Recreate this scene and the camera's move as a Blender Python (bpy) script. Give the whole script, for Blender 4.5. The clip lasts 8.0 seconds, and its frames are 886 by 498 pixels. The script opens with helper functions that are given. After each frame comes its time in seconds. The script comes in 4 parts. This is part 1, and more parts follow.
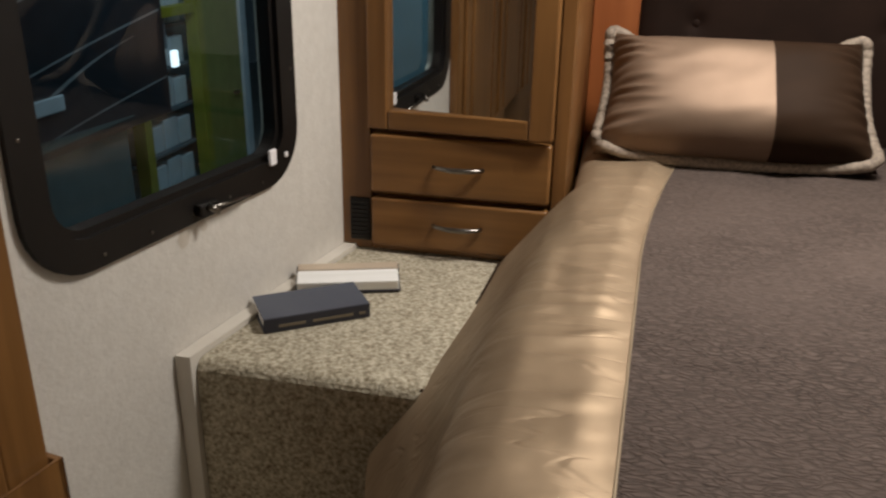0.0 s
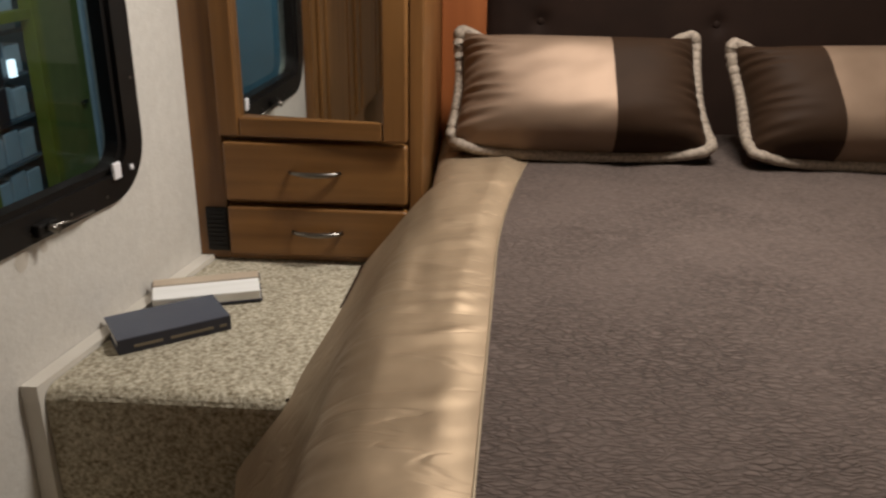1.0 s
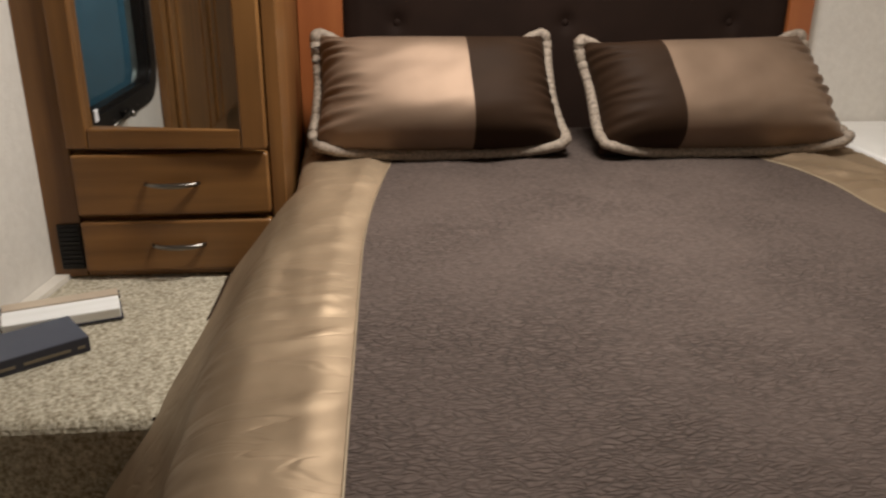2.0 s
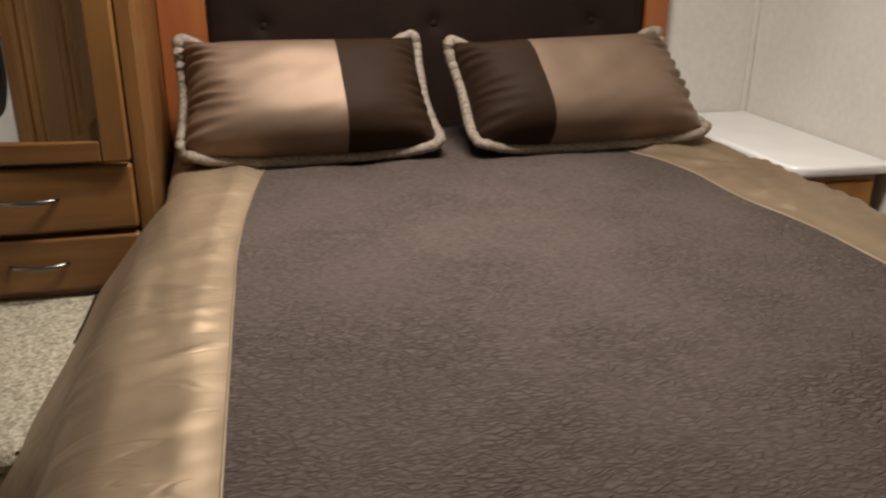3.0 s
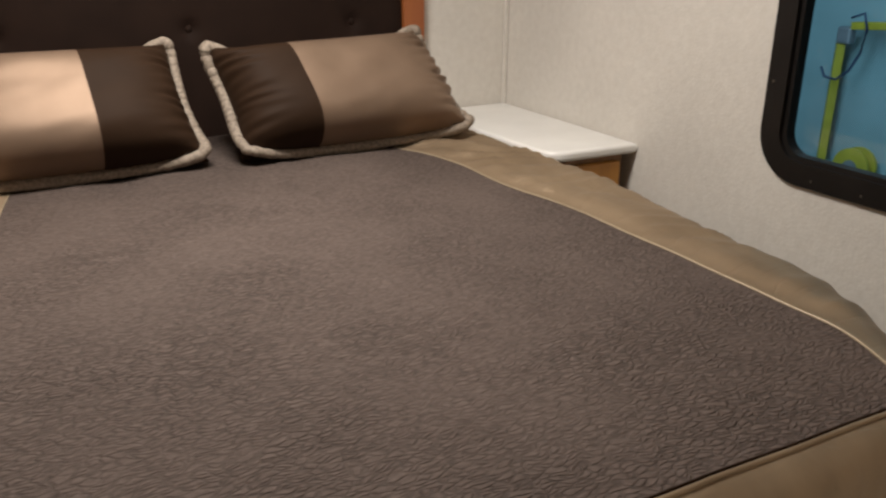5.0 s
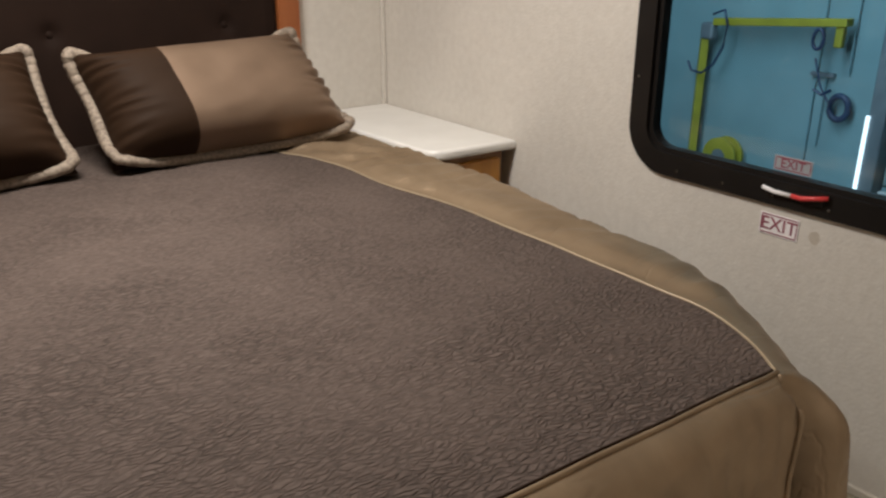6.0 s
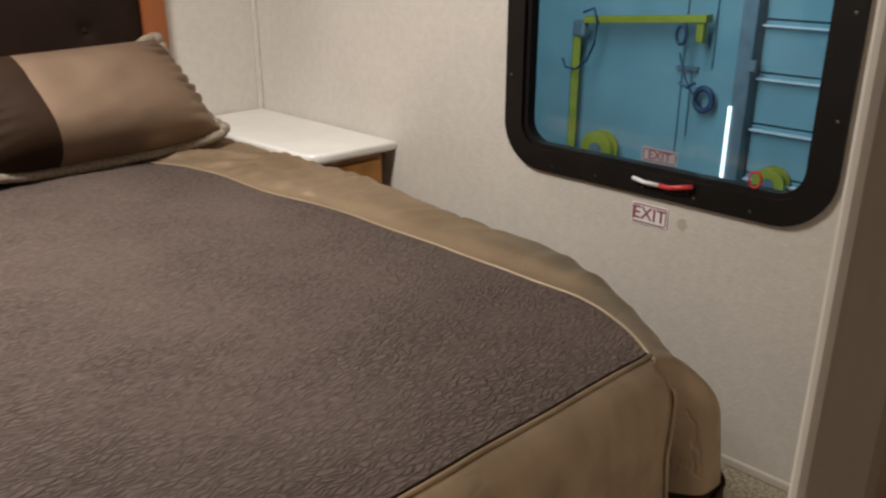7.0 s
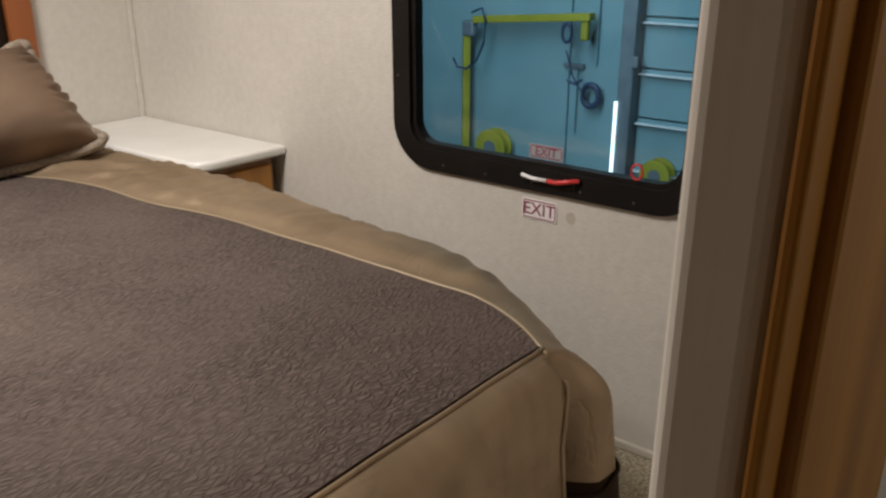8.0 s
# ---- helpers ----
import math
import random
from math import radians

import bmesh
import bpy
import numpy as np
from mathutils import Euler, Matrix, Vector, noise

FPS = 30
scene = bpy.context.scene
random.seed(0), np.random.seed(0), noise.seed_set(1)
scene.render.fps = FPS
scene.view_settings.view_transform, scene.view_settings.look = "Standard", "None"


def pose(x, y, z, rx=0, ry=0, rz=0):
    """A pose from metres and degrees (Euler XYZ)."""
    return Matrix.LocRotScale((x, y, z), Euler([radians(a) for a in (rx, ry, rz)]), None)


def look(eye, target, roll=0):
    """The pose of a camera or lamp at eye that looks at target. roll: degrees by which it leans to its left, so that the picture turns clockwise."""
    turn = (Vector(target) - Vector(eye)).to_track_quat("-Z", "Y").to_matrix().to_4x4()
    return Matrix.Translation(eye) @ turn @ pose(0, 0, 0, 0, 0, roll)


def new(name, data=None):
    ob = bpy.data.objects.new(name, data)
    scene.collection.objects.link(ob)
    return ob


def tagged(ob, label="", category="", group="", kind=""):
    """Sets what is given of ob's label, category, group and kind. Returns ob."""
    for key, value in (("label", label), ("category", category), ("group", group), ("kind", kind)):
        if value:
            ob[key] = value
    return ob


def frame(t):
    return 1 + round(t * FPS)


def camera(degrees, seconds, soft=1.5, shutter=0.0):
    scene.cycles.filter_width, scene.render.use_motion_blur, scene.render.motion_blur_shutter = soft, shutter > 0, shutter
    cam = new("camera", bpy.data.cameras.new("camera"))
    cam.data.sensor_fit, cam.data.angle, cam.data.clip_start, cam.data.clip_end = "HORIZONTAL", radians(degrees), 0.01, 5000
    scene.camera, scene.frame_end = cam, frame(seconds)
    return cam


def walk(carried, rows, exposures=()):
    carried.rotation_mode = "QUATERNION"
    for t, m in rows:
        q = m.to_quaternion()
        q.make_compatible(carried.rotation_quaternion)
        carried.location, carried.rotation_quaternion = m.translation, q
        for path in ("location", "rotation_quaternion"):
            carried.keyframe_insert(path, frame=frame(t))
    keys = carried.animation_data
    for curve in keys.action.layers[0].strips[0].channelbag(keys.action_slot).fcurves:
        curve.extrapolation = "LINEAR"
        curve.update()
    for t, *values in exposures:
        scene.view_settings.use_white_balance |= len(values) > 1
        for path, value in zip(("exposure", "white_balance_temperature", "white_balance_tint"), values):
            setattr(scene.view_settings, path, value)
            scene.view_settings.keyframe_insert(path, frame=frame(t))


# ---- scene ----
cam = camera(56.6, 8.0, soft=2.3, shutter=0.35)
PATH = [
    (0, -0.0524, 0.0115, 1.1509, 68.397, -0.866, 12.986),
    (0.5, -0.0376, 0.0126, 1.1539, 68.441, -0.803, 8.404),
    (1, -0.0227, 0.0136, 1.1568, 68.506, -0.754, 3.585),
    (1.5, -0.0064, 0.0070, 1.1585, 68.613, -0.591, -0.956),
    (2, 0.0052, 0.0015, 1.1594, 68.706, -0.525, -5.463),
    (3.5, 0.0382, 0.0069, 1.1607, 68.885, -0.404, -17.629),
    (4, 0.0475, 0.0079, 1.1611, 68.915, -0.385, -21.364),
    (4.5, 0.0558, 0.0039, 1.1588, 69.024, -0.307, -25.199),
    (6, 0.0775, -0.0235, 1.1611, 69.178, -0.263, -36.966),
    (6.5, 0.0858, -0.0267, 1.1626, 69.206, -0.174, -40.956),
    (7, 0.0934, -0.0340, 1.1620, 69.272, -0.145, -45.058),
    (7.5, 0.1026, -0.0390, 1.1611, 69.348, -0.119, -48.925),
    (8, 0.1123, -0.0441, 1.1610, 69.352, -0.021, -52.331),
]
walk(cam, [(t, pose(x, y, z, rx, ry, rz)) for t, x, y, z, rx, ry, rz in PATH], exposures=[(0.0, -0.06, 6250, 10), (4.0, 0.02, 6250, 10), (8.0, 0.10, 6250, 10)])

# ---- plan, metres: x along the headboard, y towards it, z up from the carpet ----
HB = 2.50            # face of the headboard
WALL_N = 2.53        # wall behind it
RW = 1.735           # inner face of the window wall opposite the wardrobe
CEIL = 1.95
YC = 1.88            # wardrobe front
SHELF = 0.38         # top of the carpeted step
BED = 0.59           # top of the bed
LW0 = (-1.049, 0.173)   # left wall: x = a + b * y


def lw(y):
    return LW0[0] + LW0[1] * y


# ---- world and lights ----
world = bpy.data.worlds.new("world")
world.use_nodes = True
scene.world = world
world.node_tree.nodes["Background"].inputs[0].default_value = (0.35, 0.5, 0.6, 1)
world.node_tree.nodes["Background"].inputs[1].default_value = 0.02


def area_lamp(name, m, w, h, power, colour):
    d = bpy.data.lights.new(name, "AREA")
    d.shape, d.size, d.size_y, d.energy, d.color = "RECTANGLE", w, h, power, colour
    ob = new(name, d)
    ob.matrix_world = m
    return ob


WARM = (1.0, 0.925, 0.83)
area_lamp("ceiling_lamp_light", look((0.45, 1.55, CEIL - 0.03), (0.45, 1.55, 0)), 0.55, 0.26, 34, WARM)
# Hall fill without a fixture, added to brighten the doorway casing.
area_lamp("hall_fill_light", look((0.95, -0.45, CEIL - 0.03), (0.95, -0.45, 0)), 0.3, 0.3, 4.6, WARM)
COOL = (0.75, 0.9, 1.0)
area_lamp("workshop_light", look((3.0, 2.9, 2.4), (6.0, 3.1, 0.0)), 1.0, 4.0, 130, COOL)
area_lamp("workshop_light_b", look((-2.2, 5.2, 2.6), (-4.2, 7.2, 0)), 1.0, 1.0, 32, COOL)
area_lamp("workshop_light_c", look((-4.5, -3.0, 3.6), (-6.0, -6.0, 0.3)), 3.0, 1.0, 90, COOL)


# ---- materials ----
def node(nt, kind, **sets):
    n = nt.nodes.new(kind)
    for k, v in sets.items():
        n.inputs[k].default_value = v
    return n


def material(name, dark, light, rough=0.5, metal=0.0, scale=(8, 8, 8), detail=4, spread=(0.3, 0.7), bump=0.0, bump_scale=200.0, grime=0.0, sheen=0.0, coat=0.0, aniso=0.0, bump_stretch=(1, 1, 1), bump_depth=0.004, spec=0.5):
    """Two-tone noise colour on object coordinates, broad stains over it, and fine relief."""
    m = bpy.data.materials.new(name)
    m.use_nodes = True
    nt = m.node_tree
    b = nt.nodes["Principled BSDF"]
    geo = nt.nodes.new("ShaderNodeTexCoord")
    mp = nt.nodes.new("ShaderNodeMapping")
    mp.inputs["Scale"].default_value = scale
    nt.links.new(geo.outputs["Object"], mp.inputs["Vector"])
    nz = nt.nodes.new("ShaderNodeTexNoise")
    nz.inputs["Scale"].default_value = 1.0
    nz.inputs["Detail"].default_value = detail
    nt.links.new(mp.outputs[0], nz.inputs["Vector"])
    ramp = nt.nodes.new("ShaderNodeValToRGB")
    ramp.color_ramp.elements[0].position, ramp.color_ramp.elements[1].position = spread
    ramp.color_ramp.elements[0].color = (*dark, 1)
    ramp.color_ramp.elements[1].color = (*light, 1)
    nt.links.new(nz.outputs[0], ramp.inputs[0])
    colour = ramp.outputs[0]
    if grime:
        g = nt.nodes.new("ShaderNodeTexNoise")
        g.inputs["Scale"].default_value, g.inputs["Detail"].default_value = 3.0, 3
        nt.links.new(geo.outputs["Object"], g.inputs["Vector"])
        gr = nt.nodes.new("ShaderNodeMapRange")
        gr.inputs[1].default_value, gr.inputs[2].default_value = 0.35, 0.7
        gr.inputs[3].default_value, gr.inputs[4].default_value = 1.0 - grime, 1.0
        nt.links.new(g.outputs[0], gr.inputs[0])
        mul = nt.nodes.new("ShaderNodeVectorMath")
        mul.operation = "SCALE"
        nt.links.new(colour, mul.inputs[0])
        nt.links.new(gr.outputs[0], mul.inputs["Scale"])
        colour = mul.outputs[0]
    nt.links.new(colour, b.inputs["Base Color"])
    b.inputs["Roughness"].default_value = rough
    b.inputs["Metallic"].default_value = metal
    b.inputs["Specular IOR Level"].default_value = spec
    b.inputs["Sheen Weight"].default_value = sheen
    b.inputs["Coat Weight"].default_value = coat
    b.inputs["Anisotropic"].default_value = aniso
    if bump:
        mp2 = nt.nodes.new("ShaderNodeMapping")
        mp2.inputs["Scale"].default_value = bump_stretch
        nt.links.new(geo.outputs["Object"], mp2.inputs["Vector"])
        n2 = nt.nodes.new("ShaderNodeTexNoise")
        n2.inputs["Scale"].default_value, n2.inputs["Detail"].default_value = bump_scale, 3
        nt.links.new(mp2.outputs[0], n2.inputs["Vector"])
        bp = nt.nodes.new("ShaderNodeBump")
        bp.inputs["Strength"].default_value, bp.inputs["Distance"].default_value = min(1.0, bump), bump_depth
        nt.links.new(n2.outputs[0], bp.inputs["Height"])
        nt.links.new(bp.outputs[0], b.inputs["Normal"])
    return m


WALLPAPER = material("wallpaper", (0.645, 0.603, 0.545), (0.70, 0.66, 0.60), 0.6, scale=(45, 45, 45), bump=0.25, bump_scale=120, grime=0.08)
CEILING = material("ceiling_vinyl", (0.68, 0.64, 0.57), (0.74, 0.7, 0.63), 0.7, bump=0.1)
CARPET = material("carpet", (0.19, 0.15, 0.085), (0.62, 0.56, 0.43), 0.95, scale=(125, 125, 125), detail=5, spread=(0.30, 0.68), bump=1.0, bump_scale=130, grime=0.1, sheen=0.2)
WOOD = material("stained_wood", (0.150, 0.066, 0.018), (0.285, 0.135, 0.040), 0.38, scale=(26, 26, 1.6), detail=6, bump=0.06, bump_scale=60, bump_stretch=(3, 3, 0.2), grime=0.2)
WOOD_H = material("stained_wood_level_grain", (0.150, 0.066, 0.018), (0.275, 0.130, 0.038), 0.38, scale=(1.6, 26, 26), detail=6, bump=0.06, bump_scale=60, bump_stretch=(0.2, 3, 3), grime=0.2)
HONEY = material("honey_wood", (0.36, 0.150, 0.020), (0.58, 0.262, 0.038), 0.42, scale=(22, 22, 1.4), detail=6, bump=0.06, bump_scale=60, bump_stretch=(3, 3, 0.2), grime=0.25)
WOOD_DARK = material("dark_gap", (0.02, 0.009, 0.004), (0.03, 0.014, 0.006), 0.6)
ORANGE = material("cherry_frame", (0.255, 0.074, 0.02), (0.32, 0.10, 0.028), 0.4, scale=(26, 26, 1.6), bump=0.04)
SATIN_GOLD = material("gold_satin", (0.285, 0.207, 0.132), (0.385, 0.285, 0.185), 0.55, metal=0.64, scale=(14, 5, 14), bump=0.3, bump_scale=16, bump_depth=0.0035, bump_stretch=(0.8, 1.3, 0.8), aniso=0.45)
_tan = SATIN_GOLD.node_tree.nodes.new("ShaderNodeTangent")
_tan.direction_type, _tan.axis = "RADIAL", "X"
SATIN_GOLD.node_tree.links.new(_tan.outputs[0], SATIN_GOLD.node_tree.nodes["Principled BSDF"].inputs["Tangent"])
SATIN_BRONZE = material("bronze_satin", (0.200, 0.134, 0.090), (0.252, 0.172, 0.118), 0.58, metal=0.6, scale=(6, 6, 6), bump=0.08, bump_scale=22)
SATIN_DARK = material("dark_satin", (0.023, 0.0120, 0.0063), (0.031, 0.0164, 0.0088), 0.65, scale=(6, 6, 6), bump=0.08, bump_scale=25)
SATIN_DARK.node_tree.nodes["Principled BSDF"].inputs["Specular IOR Level"].default_value = 0.1
QUILT = material("quilted_plum", (0.098, 0.073, 0.062), (0.135, 0.102, 0.087), 0.85, scale=(80, 140, 80), detail=5, spread=(0.3, 0.65), bump=0.9, bump_scale=62, bump_stretch=(1.0, 2.2, 1.0), bump_depth=0.0032, grime=0.07, spec=0.15)
SEAM = material("pale_gold_cord", (0.34, 0.262, 0.172), (0.42, 0.33, 0.22), 0.45, metal=0.3)
PIPING = material("beige_cord", (0.185, 0.143, 0.108), (0.32, 0.26, 0.20), 0.7, scale=(120, 120, 120), detail=1)
HEADPAD = material("dark_padding", (0.014, 0.0072, 0.0048), (0.020, 0.0104, 0.0070), 0.75, bump=0.1, bump_scale=300, spec=0.12)
BLACK = material("black_frame", (0.006, 0.005, 0.0045), (0.011, 0.009, 0.008), 0.45, spec=0.3, bump=0.05, bump_scale=100)
WHITE_TOP = material("white_laminate", (0.80, 0.785, 0.75), (0.86, 0.845, 0.81), 0.35, bump=0.02)
WHITE_TRIM = material("white_trim", (0.68, 0.63, 0.55), (0.76, 0.71, 0.63), 0.45, grime=0.15)
JAMB = material("vinyl_jamb", (0.74, 0.68, 0.60), (0.82, 0.76, 0.675), 0.5, scale=(90, 90, 2), grime=0.1)
METAL = material("brushed_nickel", (0.17, 0.155, 0.14), (0.26, 0.24, 0.215), 0.3, metal=1.0)
BOOK_BLUE = material("navy_cover", (0.062, 0.068, 0.092), (0.082, 0.09, 0.115), 0.6, bump=0.15)
BOOK_SPINE = material("black_spine", (0.015, 0.015, 0.025), (0.025, 0.025, 0.035), 0.5)
PAPER = material("paper", (0.78, 0.77, 0.74), (0.88, 0.87, 0.85), 0.7, scale=(4, 4, 400))
TAN = material("tan_board", (0.45, 0.36, 0.27), (0.55, 0.45, 0.34), 0.6)
GILT = material("dull_gilt", (0.13, 0.105, 0.07), (0.18, 0.145, 0.10), 0.5)
RED = material("red_plastic", (0.55, 0.03, 0.03), (0.65, 0.05, 0.05), 0.4)
MAROON = material("maroon_ink", (0.25, 0.07, 0.10), (0.32, 0.10, 0.14), 0.6)
STICKER = material("sticker_white", (0.82, 0.79, 0.80), (0.88, 0.85, 0.86), 0.5)
STICKER_FADED = material("sticker_faded", (0.34, 0.36, 0.39), (0.40, 0.42, 0.45), 0.5)
STAIN = material("water_stain", (0.49, 0.435, 0.365), (0.56, 0.505, 0.435), 0.6, scale=(60, 60, 60))
BLUE_WALL = material("workshop_wall", (0.165, 0.305, 0.345), (0.200, 0.350, 0.390), 0.8, scale=(0.8, 0.8, 0.8), grime=0.12)
CONCRETE = material("workshop_floor", (0.2, 0.2, 0.19), (0.28, 0.28, 0.27), 0.7)
YELLOW = material("crane_yellow", (0.28, 0.275, 0.022), (0.35, 0.345, 0.03), 0.5, grime=0.2)
PIPE_GREY = material("pale_pipe", (0.13, 0.27, 0.31), (0.17, 0.31, 0.36), 0.6)
GREY_STEEL = material("grey_steel", (0.12, 0.16, 0.19), (0.18, 0.23, 0.26), 0.5, metal=0.3)
CABLE = material("blue_cable", (0.014, 0.035, 0.085), (0.022, 0.055, 0.12), 0.5)
RV_DARK = material("camper_side", (0.02, 0.022, 0.026), (0.03, 0.032, 0.038), 0.35)
RV_LINE = material("camper_stripe", (0.24, 0.25, 0.25), (0.30, 0.31, 0.31), 0.5)
RV_GREY = material("camper_grey", (0.10, 0.15, 0.15), (0.13, 0.18, 0.18), 0.4)
OLIVE = material("olive_door", (0.20, 0.22, 0.05), (0.26, 0.28, 0.07), 0.6)
RACK = material("rack_white", (0.5, 0.56, 0.58), (0.6, 0.66, 0.68), 0.6)

# quilting cells, stretched and warped: crinkled relief, with crease shade painted into the colour
_nt = QUILT.node_tree
_tc = _nt.nodes.new("ShaderNodeTexCoord")
_wn = node(_nt, "ShaderNodeTexNoise", Scale=18.0, Detail=2.0)
_nt.links.new(_tc.outputs["Object"], _wn.inputs["Vector"])
_wm = _nt.nodes.new("ShaderNodeVectorMath")
_wm.operation = "MULTIPLY_ADD"
_wm.inputs[1].default_value = (0.03, 0.03, 0.03)
_nt.links.new(_wn.outputs["Color"], _wm.inputs[0])
_nt.links.new(_tc.outputs["Object"], _wm.inputs[2])
_mp = node(_nt, "ShaderNodeMapping", Scale=(48, 130, 48))
_nt.links.new(_wm.outputs[0], _mp.inputs["Vector"])
_vo = _nt.nodes.new("ShaderNodeTexVoronoi")
_vo.feature = "DISTANCE_TO_EDGE"
_vo.inputs["Scale"].default_value = 1.0
_nt.links.new(_mp.outputs[0], _vo.inputs["Vector"])
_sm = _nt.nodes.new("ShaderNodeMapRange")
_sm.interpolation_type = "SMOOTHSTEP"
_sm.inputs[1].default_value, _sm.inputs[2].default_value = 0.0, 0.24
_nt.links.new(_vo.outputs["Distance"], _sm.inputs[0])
_rz = node(_nt, "ShaderNodeTexNoise", Scale=4.0, Detail=3.0)
_nt.links.new(_tc.outputs["Object"], _rz.inputs["Vector"])
_rr = _nt.nodes.new("ShaderNodeMapRange")
_rr.inputs[1].default_value, _rr.inputs[2].default_value = 0.35, 0.65
_rr.inputs[3].default_value, _rr.inputs[4].default_value = 0.6, 1.0
_nt.links.new(_rz.outputs[0], _rr.inputs[0])
_bm = node(_nt, "ShaderNodeBump", Distance=0.0022)
_nt.links.new(_rr.outputs[0], _bm.inputs["Strength"])
_nt.links.new(_sm.outputs[0], _bm.inputs["Height"])
_old = [n for n in _nt.nodes if n.bl_idname == "ShaderNodeBump" and n != _bm][0]
_nt.links.new(_old.outputs[0], _bm.inputs["Normal"])
_nt.links.new(_bm.outputs[0], _nt.nodes["Principled BSDF"].inputs["Normal"])
# Scales the base colour down in the creases, as shade would.
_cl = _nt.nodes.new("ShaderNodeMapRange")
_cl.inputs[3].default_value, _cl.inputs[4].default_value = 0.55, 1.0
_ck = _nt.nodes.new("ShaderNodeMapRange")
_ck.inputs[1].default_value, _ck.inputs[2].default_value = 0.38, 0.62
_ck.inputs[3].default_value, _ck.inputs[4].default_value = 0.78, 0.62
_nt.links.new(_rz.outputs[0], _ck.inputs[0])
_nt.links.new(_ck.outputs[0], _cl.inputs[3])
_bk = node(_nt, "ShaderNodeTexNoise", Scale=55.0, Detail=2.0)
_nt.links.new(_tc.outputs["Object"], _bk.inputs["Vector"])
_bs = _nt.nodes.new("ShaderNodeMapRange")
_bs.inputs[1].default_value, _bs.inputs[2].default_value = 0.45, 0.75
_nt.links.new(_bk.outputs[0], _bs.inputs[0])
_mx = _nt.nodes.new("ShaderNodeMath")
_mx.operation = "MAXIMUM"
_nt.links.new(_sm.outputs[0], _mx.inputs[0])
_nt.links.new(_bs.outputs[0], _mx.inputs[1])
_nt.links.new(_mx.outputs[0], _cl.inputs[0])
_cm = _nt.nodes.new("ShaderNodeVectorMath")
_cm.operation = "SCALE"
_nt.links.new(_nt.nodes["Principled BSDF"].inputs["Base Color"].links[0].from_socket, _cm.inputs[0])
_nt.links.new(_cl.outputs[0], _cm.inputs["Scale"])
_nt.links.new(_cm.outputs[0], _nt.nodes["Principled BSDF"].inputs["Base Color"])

DAYLIGHT = bpy.data.materials.new("daylight_white")
DAYLIGHT.use_nodes = True
DAYLIGHT.node_tree.nodes["Principled BSDF"].inputs["Emission Color"].default_value = (0.85, 0.95, 1, 1)
DAYLIGHT.node_tree.nodes["Principled BSDF"].inputs["Emission Strength"].default_value = 1.6

MIRROR = bpy.data.materials.new("mirror")
MIRROR.use_nodes = True
MIRROR.node_tree.nodes["Principled BSDF"].inputs["Metallic"].default_value = 1.0
MIRROR.node_tree.nodes["Principled BSDF"].inputs["Roughness"].default_value = 0.02
MIRROR.node_tree.nodes["Principled BSDF"].inputs["Base Color"].default_value = (0.85, 0.87, 0.87, 1)
GLASS = bpy.data.materials.new("tinted_glass")
GLASS.use_nodes = True
_g = GLASS.node_tree.nodes["Principled BSDF"]
_g.inputs["Transmission Weight"].default_value = 1.0
_g.inputs["Roughness"].default_value = 0.0
_g.inputs["IOR"].default_value = 1.3
_g.inputs["Base Color"].default_value = (0.75, 0.86, 0.88, 1)


# ---- mesh helpers ----
def empty(name, place=(0, 0, 0)):
    ob = new(name)
    ob.location = place
    ob.empty_display_size = 0.05
    return ob


def part(name, bm, mat, parent=None, label="", smooth=False):
    me = bpy.data.meshes.new(name)
    bm.normal_update()
    bm.to_mesh(me)
    bm.free()
    me.materials.append(mat)
    if smooth:
        me.polygons.foreach_set("use_smooth", [True] * len(me.polygons))
    ob = new(name, me)
    if parent:
        ob.parent = parent
        p = parent
        shift = Vector()
        while p:
            shift += p.location
            p = p.parent
        ob.location = -shift
    if label:
        ob["label"] = label
    return ob


def box(x0, x1, y0, y1, z0, z1, bevel=0.0, seg=2, bm=None, m=None):
    own = bm or bmesh.new()
    r = bmesh.ops.create_cube(own, size=1.0)
    vs = r["verts"]
    bmesh.ops.scale(own, vec=(x1 - x0, y1 - y0, z1 - z0), verts=vs)
    bmesh.ops.translate(own, vec=((x0 + x1) / 2, (y0 + y1) / 2, (z0 + z1) / 2), verts=vs)
    if bevel:
        es = list({e for v in vs for e in v.link_edges})
        r = bmesh.ops.bevel(own, geom=es, offset=bevel, segments=seg, affect="EDGES", profile=0.5)
        vs = list({v for f in r["faces"] for v in f.verts} | {v for v in vs if v.is_valid})
    if m is not None:
        bmesh.ops.transform(own, matrix=m, verts=vs)
    return own


def tube(points, r, seg=8, closed=False, bm=None, wob=None):
    own = bm or bmesh.new()
    pts = [Vector(p) for p in points]
    n = len(pts)
    rings = []
    up = Vector((0, 0, 1))
    for i, p in enumerate(pts):
        a = pts[(i - 1) % n] if closed or i else p
        c = pts[(i + 1) % n] if closed or i < n - 1 else p
        d = (c - a).normalized()
        s = d.cross(up)
        if s.length < 1e-3:
            s = d.cross(Vector((1, 0, 0)))
        s.normalize()
        u = s.cross(d)
        rr = r if wob is None else r * wob(i / n)
        rings.append([own.verts.new(p + (s * math.cos(k * 2 * math.pi / seg) + u * math.sin(k * 2 * math.pi / seg)) * rr) for k in range(seg)])
    for i in range(n if closed else n - 1):
        a, c = rings[i], rings[(i + 1) % n]
        for k in range(seg):
            own.faces.new((a[k], a[(k + 1) % seg], c[(k + 1) % seg], c[k]))
    if not closed:
        own.faces.new(rings[0][::-1])
        own.faces.new(rings[-1])
    return own


